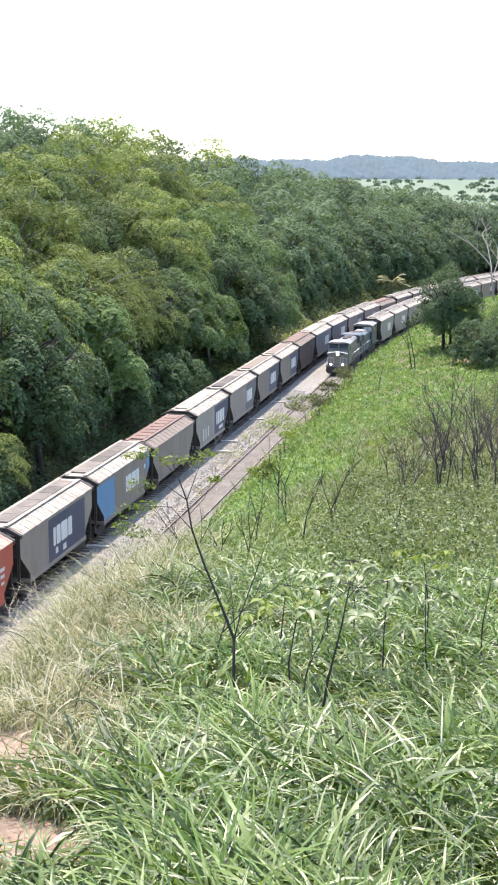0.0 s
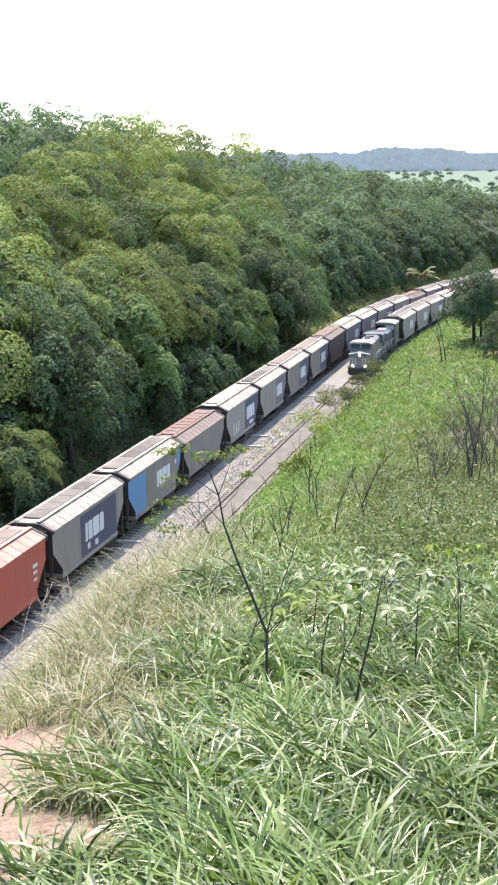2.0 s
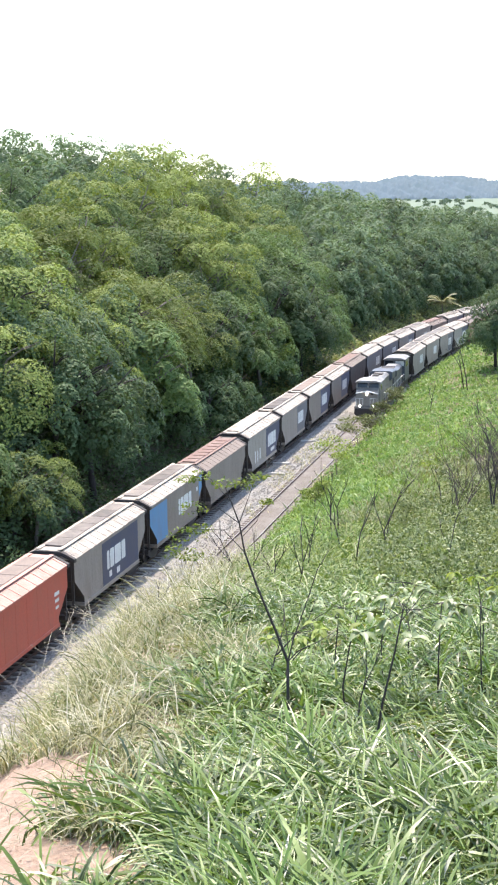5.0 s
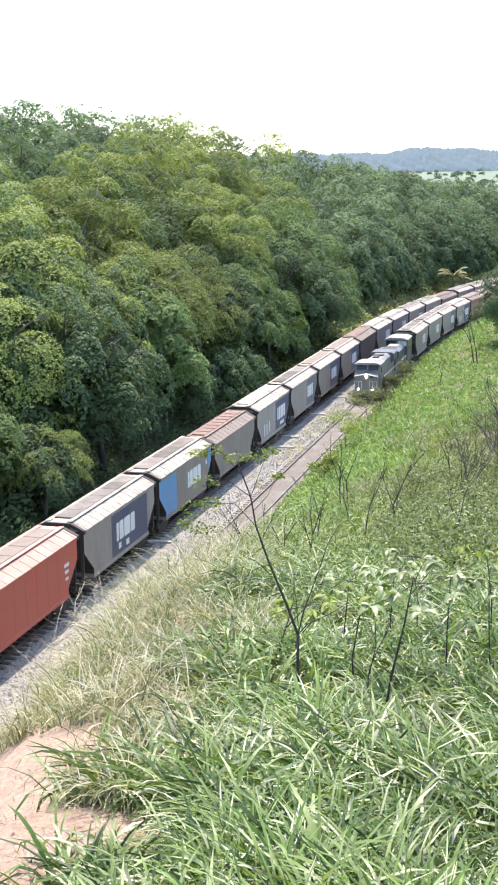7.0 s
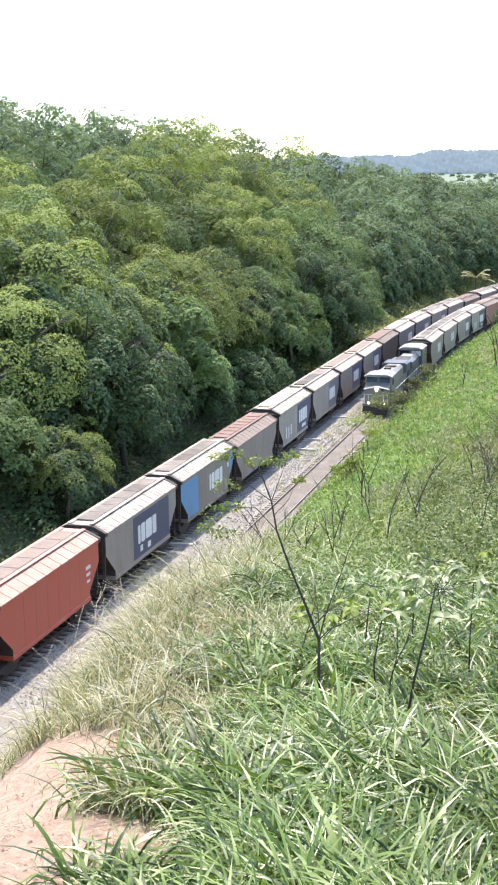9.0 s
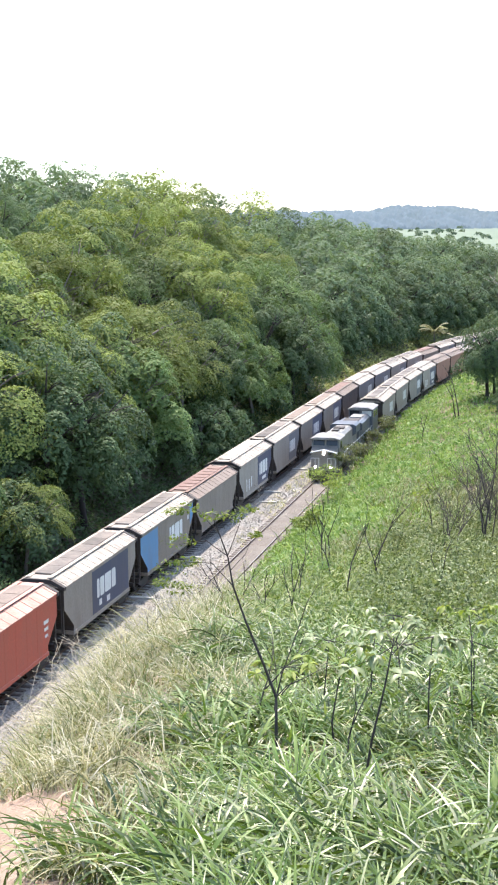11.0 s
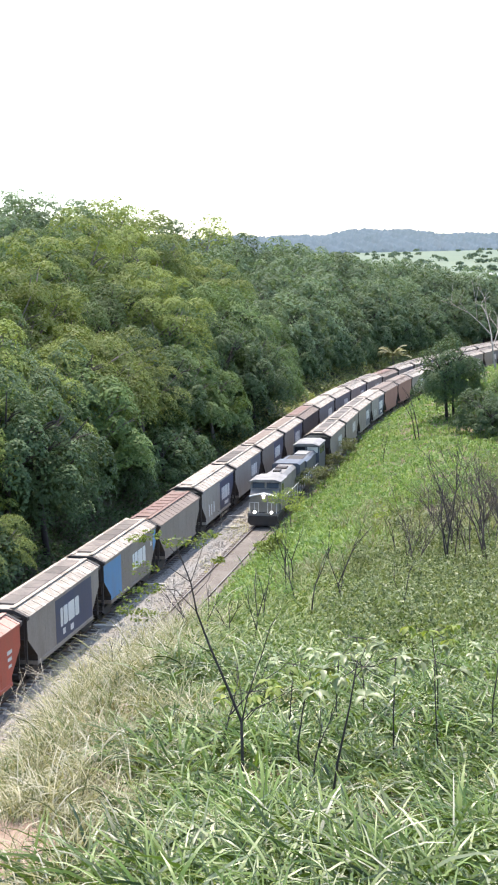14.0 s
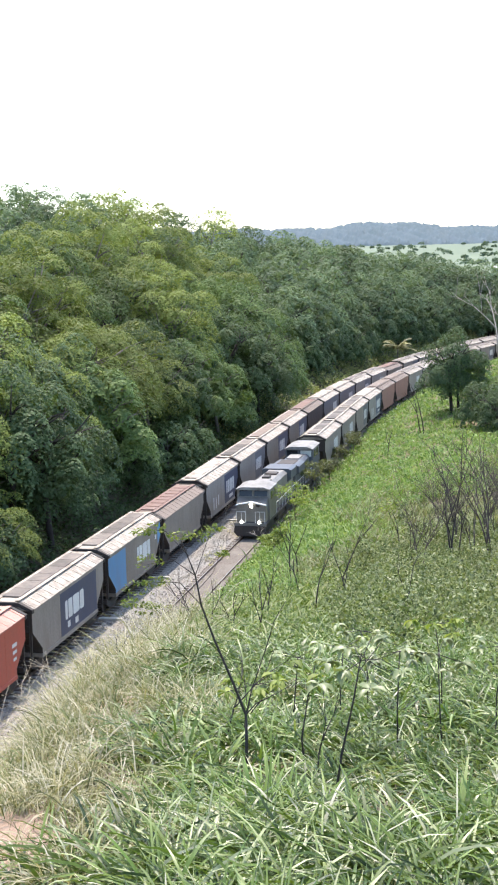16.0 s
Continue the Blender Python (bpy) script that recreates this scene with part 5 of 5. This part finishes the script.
def broadleaf(x, y, branches, radius, leaf, clumps, per, size, label):
    """A sapling whose large leaves hang in whorls from the branch ends."""
    p = plant("broadleaf_sapling", x, y, branches, radius, "bark_dark", label=label)
    rng = np.random.default_rng(int(abs(x * 90) + abs(y * 10)))
    o = np.repeat(np.array([list(RIGHT * a + Vector((0, 0, b)) + DEPTH * c) for a, b, c, _ in clumps]), per, 0)
    n = len(o)
    th = rng.uniform(0, 2 * np.pi, n)
    d = unit(np.stack([np.cos(th), np.sin(th), rng.uniform(-0.55, 0.2, n)], 1))
    side = unit(np.cross(d, np.array([0, 0, 1.0])) + rng.normal(size=(n, 3)) * 0.2)
    L = (size * rng.uniform(0.7, 1.3, n))[:, None]
    part("foliage", folded_leaves(o, d * L, side * L * 0.27, np.cross(side, d)), leaf, p, "large drooping leaves")
    return p


def near_plants():
    rnd = random.Random(77)
    # the forked sapling with a few feathery leaves
    main = [
        ([(0, -0.1, 0), (0.0, 0.4, 0), (0.0, 0.82, 0)], 1.0, 0.8),
        ([(0, 0.82, 0), (-0.12, 1.15, 0), (-0.3, 1.6, 0.02), (-0.42, 1.95, 0.03), (-0.47, 2.25, 0.03), (-0.6, 2.62, 0.0)], 0.75, 0.3),
        ([(0, 0.82, 0), (0.06, 1.05, 0.05), (0.22, 1.5, 0.08), (0.3, 1.75, 0.1), (0.42, 1.95, 0.12)], 0.38, 0.14),
        ([(0, 0.82, 0), (0.1, 0.95, -0.05), (0.3, 1.06, -0.08), (0.46, 1.16, -0.1)], 0.35, 0.12),
        ([(-0.47, 2.25, 0.03), (-0.68, 2.4, 0.05), (-0.95, 2.35, 0.1)], 0.28, 0.1),
        ([(-0.42, 1.95, 0.03), (-0.62, 2.2, -0.05), (-0.9, 2.22, -0.08), (-1.02, 2.1, -0.08)], 0.25, 0.08),
        ([(-0.53, 2.45, 0.02), (-0.75, 2.68, 0.1), (-1.0, 2.72, 0.12)], 0.25, 0.08),
        ([(-0.47, 2.25, 0.03), (-0.38, 2.5, 0.0), (-0.3, 2.72, 0.0)], 0.22, 0.08),
        ([(-0.45, 2.1, 0.03), (-0.3, 2.25, 0.1), (-0.22, 2.45, 0.1)], 0.2, 0.07),
    ]
    tips = [(-0.62, 2.66, 0, 0.16), (-0.85, 2.72, 0.1, 0.14), (-1.0, 2.68, 0.12, 0.12), (-0.4, 2.66, 0, 0.15), (-0.28, 2.72, 0, 0.12),
            (-0.95, 2.38, 0.1, 0.18), (-1.02, 2.15, -0.05, 0.2), (-0.95, 1.95, -0.05, 0.16), (-0.85, 2.2, 0, 0.14), (-1.1, 2.0, 0, 0.12), (-0.2, 2.45, 0.1, 0.08)]
    plant("forked_sapling", -2.6, 11.5, main, 0.021, "bark_dark", "leaf_young", tips, 70, 0.022, 0.35, "thin dark forked sapling with sparse feathery leaves")
    # tall stem with large drooping leaves
    br = [([(0, -0.1, 0), (0.1, 0.6, 0), (0.22, 1.15, 0), (0.3, 1.62, 0)], 1.0, 0.4)]
    cl = []
    for i in range(9):
        a = i * 2.4
        e = (0.3 + math.cos(a) * 0.42, 1.5 + rnd.uniform(-0.2, 0.25), math.sin(a) * 0.4)
        br.append(([(0.28, 1.45 + 0.02 * i, 0), (0.3 + math.cos(a) * 0.2, e[1] + 0.08, math.sin(a) * 0.2), e], 0.3, 0.12))
        cl.append((*e, 0.17))
    broadleaf(-1.7, 11.2, br, 0.016, "leaf_silver", cl, 8, 0.14, "upright stem with large pale green drooping leaves")
    br2 = [([(0, -0.1, 0), (-0.05, 0.5, 0), (0.02, 0.95, 0), (0.1, 1.3, 0)], 1.0, 0.4)]
    cl2 = [(0.1 + math.cos(i * 2.4) * 0.3, 1.2 + 0.12 * math.sin(i), math.sin(i * 2.4) * 0.3, 0.16) for i in range(7)]
    broadleaf(-2.15, 12.4, br2, 0.013, "leaf_young", cl2[:4], 5, 0.13, "slim stem with broad yellow-green leaves at the top")
    # pale broad-leaved plants standing together behind
    for x, y, tall, lf in [(-1.3, 13.6, 1.35, "leaf_silver"), (-0.8, 13.9, 1.3, "leaf_silver"), (-2.0, 14.2, 1.3, "leaf_silver"), (-0.2, 14.4, 1.2, "leaf_silver"), (-2.7, 14.4, 1.15, "leaf_silver"), (-0.9, 15.3, 1.3, "leaf_young"), (0.3, 15.5, 1.1, "leaf_silver"), (-1.9, 15.6, 1.25, "leaf_silver"), (-2.9, 12.9, 0.95, "leaf_young")]:
        top = (rnd.uniform(-0.1, 0.1), tall, 0)
        b = [([(0, -0.1, 0), (rnd.uniform(-0.06, 0.06), tall * 0.5, 0), top], 1.0, 0.5)]
        cl3 = []
        for i in range(6):
            a = i * 2.4 + rnd.uniform(-0.4, 0.4)
            e = (top[0] + math.cos(a) * 0.3, tall + rnd.uniform(-0.12, 0.1), math.sin(a) * 0.3)
            b.append(([top, e], 0.4, 0.2))
            cl3.append((*e, 0.1))
        broadleaf(x, y, b, 0.012, lf, cl3, 9, 0.125, "slender plant with a whorl of pale broad leaves")
    # bare stems among the grass: place, height, forks, lean
    for x, y, tall, forks, lean, lf in [(-3.3, 13.4, 1.5, 2, 0.0, 0), (-3.15, 13.5, 1.2, 2, 0.05, 0), (-1.95, 12.0, 1.3, 2, -0.1, 0), (-5.2, 36.5, 3.6, 2, 0.0, 0), (-4.9, 35.9, 3.2, 2, -0.05, 0), (-6.2, 37.0, 3.0, 2, 0.12, 0),
                                    (-8.9, 47.2, 3.4, 3, 0.0, 0), (-9.0, 49.0, 3.4, 2, 0.05, 0), (-7.6, 42.0, 2.6, 2, 0.0, 0), (-5.9, 61.7, 3.4, 2, 0.1, 1), (-7.9, 28.9, 1.7, 3, -0.1, 0), (-7.4, 28.5, 1.9, 2, 0.1, 0),
                                    (-6.6, 27.5, 1.8, 3, 0.0, 0), (-5.8, 26.5, 2.0, 3, 0.1, 0), (-6.9, 33.0, 2.2, 2, 0.0, 0), (-10.2, 133.0, 6.0, 2, 0.0, 0), (-10.6, 134.0, 6.0, 2, -0.15, 0), (-12.5, 118.0, 3.5, 2, 0.0, 0), (-2.7, 30.0, 2.6, 2, 0.05, 0), (-8.0, 23.0, 1.3, 2, 0.1, 0)]:
        b, tp = grow(rnd, tall, forks, 0.19, lean, 2)
        cl = [(*t, 0.35 + 0.02 * y ** 0.5) for t in tp] if lf else []
        plant("bare_sapling", x, y, b, 0.004 + 0.005 * tall + 0.0004 * y, "bark_dark", "leaf_young", cl, 40, 0.08, 0.5, "slender young tree with sparse leaves" if lf else "slender bare dark sapling among the grass")
    # leafless thorny shrubs
    for x, y, tall in [(-3.3, 66.3, 5.2), (-2.6, 67.5, 4.6), (-1.1, 68.3, 5.6), (-1.8, 70.0, 5.0), (0.2, 69.0, 5.4), (-3.9, 70.0, 4.2), (-2.2, 74.0, 5.5), (-0.4, 75.0, 5.5), (-4.4, 63.0, 3.4), (0.9, 66.0, 5.0), (1.6, 72.0, 6.0), (-4.8, 77.0, 4.0)]:
        b = []
        for k in range(3):
            bb, _ = grow(rnd, tall * rnd.uniform(0.8, 1.05), 3, 0.3, rnd.uniform(-0.3, 0.3), 3)
            b += bb
        plant("bare_shrub", x, y, b, 0.038, "bark_twig", label="leafless dark branching shrub", category="shrub")
    # blackened upright stems and tall grey twigs at the edge of the scrub
    for x, y, tall, r, bark in [(-3.2, 59.5, 6.6, 0.07, "bark_dark"), (-3.0, 60.2, 5.6, 0.05, "bark_dark"), (-2.0, 58.0, 5.6, 0.05, "bark_twig"), (-1.2, 59.0, 6.8, 0.06, "bark_twig"), (-0.4, 57.0, 6.6, 0.06, "bark_twig"),
                                (0.4, 60.0, 7.2, 0.07, "bark_twig"), (1.2, 57.5, 6.8, 0.06, "bark_twig"), (-4.2, 54.0, 4.6, 0.045, "bark_twig"), (-4.6, 53.5, 4.0, 0.04, "bark_twig"), (-1.6, 63.0, 7.0, 0.06, "bark_twig"), (-0.2, 64.5, 7.4, 0.07, "bark_twig")]:
        b = []
        for k in range(2):
            bb, _ = grow(rnd, tall * rnd.uniform(0.75, 1.05), 2, 0.13, rnd.uniform(-0.22, 0.12), 3)
            b += bb
        plant("bare_shrub", x, y, b, r, bark, label="blackened upright bare stems" if bark == "bark_dark" else "tall grey leafless twigs above the scrub", category="shrub")
    # leafy bushes by the right-hand rail
    for x, y, tall, wide, lf in [(-16.6, 82.0, 2.0, 1.2, "leaf_young"), (-17.7, 96.0, 3.8, 1.7, "leaf_young"), (-18.5, 111.5, 3.4, 1.7, "leaf_olive"), (-18.2, 117.0, 2.6, 1.5, "leaf_olive"), (-18.4, 127.0, 2.4, 1.4, "leaf_olive"), (-18.3, 135.0, 2.8, 1.4, "leaf_olive")]:
        b, tp = grow(rnd, tall, 3, 0.45, 0.0, 2)
        cl = [(t[0], t[1], t[2], wide * 0.42) for t in tp] + [(rnd.uniform(-wide, wide) * 0.6, tall * rnd.uniform(0.45, 0.9), rnd.uniform(-wide, wide) * 0.6, wide * 0.4) for _ in range(8)]
        plant("leafy_bush", x, y, b, 0.05, "bark_grey", lf, cl, 80, 0.09, 0.4, "loose yellow-green bush beside the rails" if lf == "leaf_young" else "dull olive bush beside the rails", "bush")
    # low spray of leaves hanging over the ballast
    for x, y, z in [(-22.9, 71.0, 0.9), (-22.2, 72.0, 0.6)]:
        plant("leafy_bush", x, y, [([(0, -0.1, 0), (-0.1, z * 0.6, 0), (-0.5, z, 0)], 1.0, 0.3), ([(0, 0, 0), (0.3, z * 0.7, 0.2)], 0.7, 0.3)], 0.03, "bark_grey", "leaf_young",
              [(-0.5, z, 0, 0.45), (0.1, z * 0.9, 0, 0.4), (0.6, z * 0.7, 0.1, 0.4), (-1.0, z * 0.9, 0, 0.3)], 60, 0.06, 0.35, "low light green bush in the ballast", "bush")
    # bare grey twigs between the tracks
    for x, y, tall in [(-19.2, 90.3, 1.9), (-19.0, 84.0, 1.6), (-20.0, 78.0, 1.3), (-24.2, 99.0, 2.2), (-23.9, 96.5, 1.6)]:
        b, tp = grow(rnd, tall, 3, 0.5, rnd.uniform(-0.2, 0.2), 3)
        plant("bare_shrub", x, y, b, 0.03, "wood_pale", label="pale grey bare twigs beside the track", category="shrub")
    # curling straw stalks at the brink
    for i in range(44):
        y = 20.0 + 12.5 * (i + rnd.random()) / 44
        x = -11.4 + (28.5 - y) * 0.16 + rnd.uniform(-1.0, 0.9)
        b, tp = grow(rnd, rnd.uniform(1.1, 2.3), 3, 0.55, rnd.uniform(-0.3, 0.4), 2)
        plant("dry_stalk", x, y, b, 0.017, "straw_stem", label="dead pale curling weed stalk", category="dry weed")


near_plants()


def bend_trees():
    """Trees standing alone near the bend."""
    put_tree(2, -8.2, 150.6, 0.98, 0.4)
    put_tree(2, -7.4, 151.6, 0.86, 2.6)
    put_tree(4, -6.5, 153.0, 0.75, 1.4)
    put_tree(5, -3.8, 139.6, 0.95, 2.0)
    put_tree(5, -2.4, 136.0, 0.8, 0.7)
    put_tree(4, -1.0, 146.0, 0.8, 4.0)
    put_tree(5, 1.5, 132.0, 0.9, 1.0)
    put_tree(5, 0.5, 158.0, 1.1, 3.0)
    put_tree(7, 3.0, 205.0, 0.8, 3.0)
    put_tree(6, 8.0, 215.0, 0.9, 5.0)
    put_tree(7, 11.0, 240.0, 0.9, 2.0)
    put_tree(6, 5.0, 262.0, 0.8, 1.0)
    rnd = random.Random(5)
    b, tp = grow(rnd, 15.0, 3, 0.35, -0.2, 3)
    plant("pale_bare_tree", -3.5, 222.0, b, 0.2, "wood_pale", label="pale leafless tree beyond the bend", category="tree")
    # palm-like tree beyond the standing wagons
    p = empty("feathery_tree")
    x, y = -23.4, 238.0
    p.matrix_basis = pose(x, y, float(height(x, y)))
    vs, fs = [], []
    tube(vs, fs, [Vector((0, 0, -0.3)), Vector((0.1, 0, 2.4)), Vector((0.0, 0, 4.4))], [0.16, 0.13, 0.1], 6)
    part("trunk", (vs, [], fs), "bark_grey", p)
    rng = np.random.default_rng(8)
    for k in range(26):
        a = k * 2.4
        L = rng.uniform(2.2, 3.6)
        t = np.linspace(0.1, 1, 26)
        rise = rng.uniform(0.2, 1.7)
        P = np.stack([np.cos(a) * L * t, np.sin(a) * L * t, 4.4 + L * (rise * t - (0.35 + 0.35 * rise) * t * t)], 1)
        sd = np.array([-np.sin(a), np.cos(a), -0.5])
        c = np.concatenate([P + sd * 0.22, P - sd * np.array([1, 1, -1]) * 0.22])
        A = np.concatenate([np.repeat(sd[None] * 0.24, 26, 0), np.repeat((sd * np.array([-1, -1, 1]))[None] * 0.24, 26, 0)])
        B = np.tile(np.array([np.cos(a), np.sin(a), 0.0]) * 0.13, (52, 1))
        part("frond", quads_mesh(c, A, B), "leaf_dry", p)
    tagged(p, "small yellowish palm-like tree beyond the wagons", "tree")


bend_trees()


def slabs():
    """Pale slabs lying beside the standing wagons."""
    for x, y, a in [(-24.6, 80.3, 8), (-24.7, 70.0, 5), (-24.3, 104.4, 6), (-24.2, 115.9, 10), (-23.7, 100.0, 4), (-24.1, 126.5, 7)]:
        ob = part("concrete_slab", boxes((-0.75, 0.75, -0.13, 0.13, -0.22, -0.03), bev=0.02), "concrete")
        ob.matrix_basis = pose(x, y, 0.0, 0, 0, a)
        tagged(ob, "pale concrete sleeper lying in the ballast", "slab", "loose sleepers")


slabs()


# --- the arriving train ---------------------------------------------------------------------
NOSE = [(0, 145.4), (2, 138.8), (4, 132.2), (6.5, 123.5), (8, 118.6), (10.5, 109.7), (12, 104.2), (14, 98.2), (16, 91.4)]


def nose_at(t):
    c = np.polyfit([a for a, _ in NOSE], [b for _, b in NOSE], 2)
    return float(np.polyval(c, t))


lead_loco, lead_axles = locomotive("grey front locomotive with lit lamps and white chevron", True)
rear_loco, rear_axles = locomotive("blue second locomotive with its hood ahead of the cab", False)
MOVING = ["plain", "plain", "grey", "pale", "brick", "brick", "plain", "grey", "plain", "steel", "plain", "grey", "plain", "plain"]
LOCO_SIZE = 0.88
for lo in (lead_loco, rear_loco):
    lo.scale = (LOCO_SIZE,) * 3
train = [(lead_loco, 8.6), (rear_loco, 22.7)]
for i, kd in enumerate(MOVING):
    w = wagon(kd, on_track(160 + i * PITCH, GAP))
    train.append((w, 30.4 + (i + 0.5) * PITCH))


def motions():
    times = [i * 0.5 for i in range(33)]
    fine = [i * 0.15 for i in range(107)] + [16.0]
    for ob, back in train:
        walk(ob, [(t, on_track(nose_at(t) + back, GAP)) for t in times])
    for ob, back in train[:7]:
        for ax in [c for c in ob.children if c.name.startswith("axle")]:
            r = ax.matrix_basis.translation.z
            base = ax.matrix_basis.translation.copy()
            walk(ax, [(t, Matrix.Translation(base) @ pose(0, 0, 0, math.degrees((nose_at(t) - nose_at(0)) / r) * -1, 0, 0)) for t in fine])


motions()
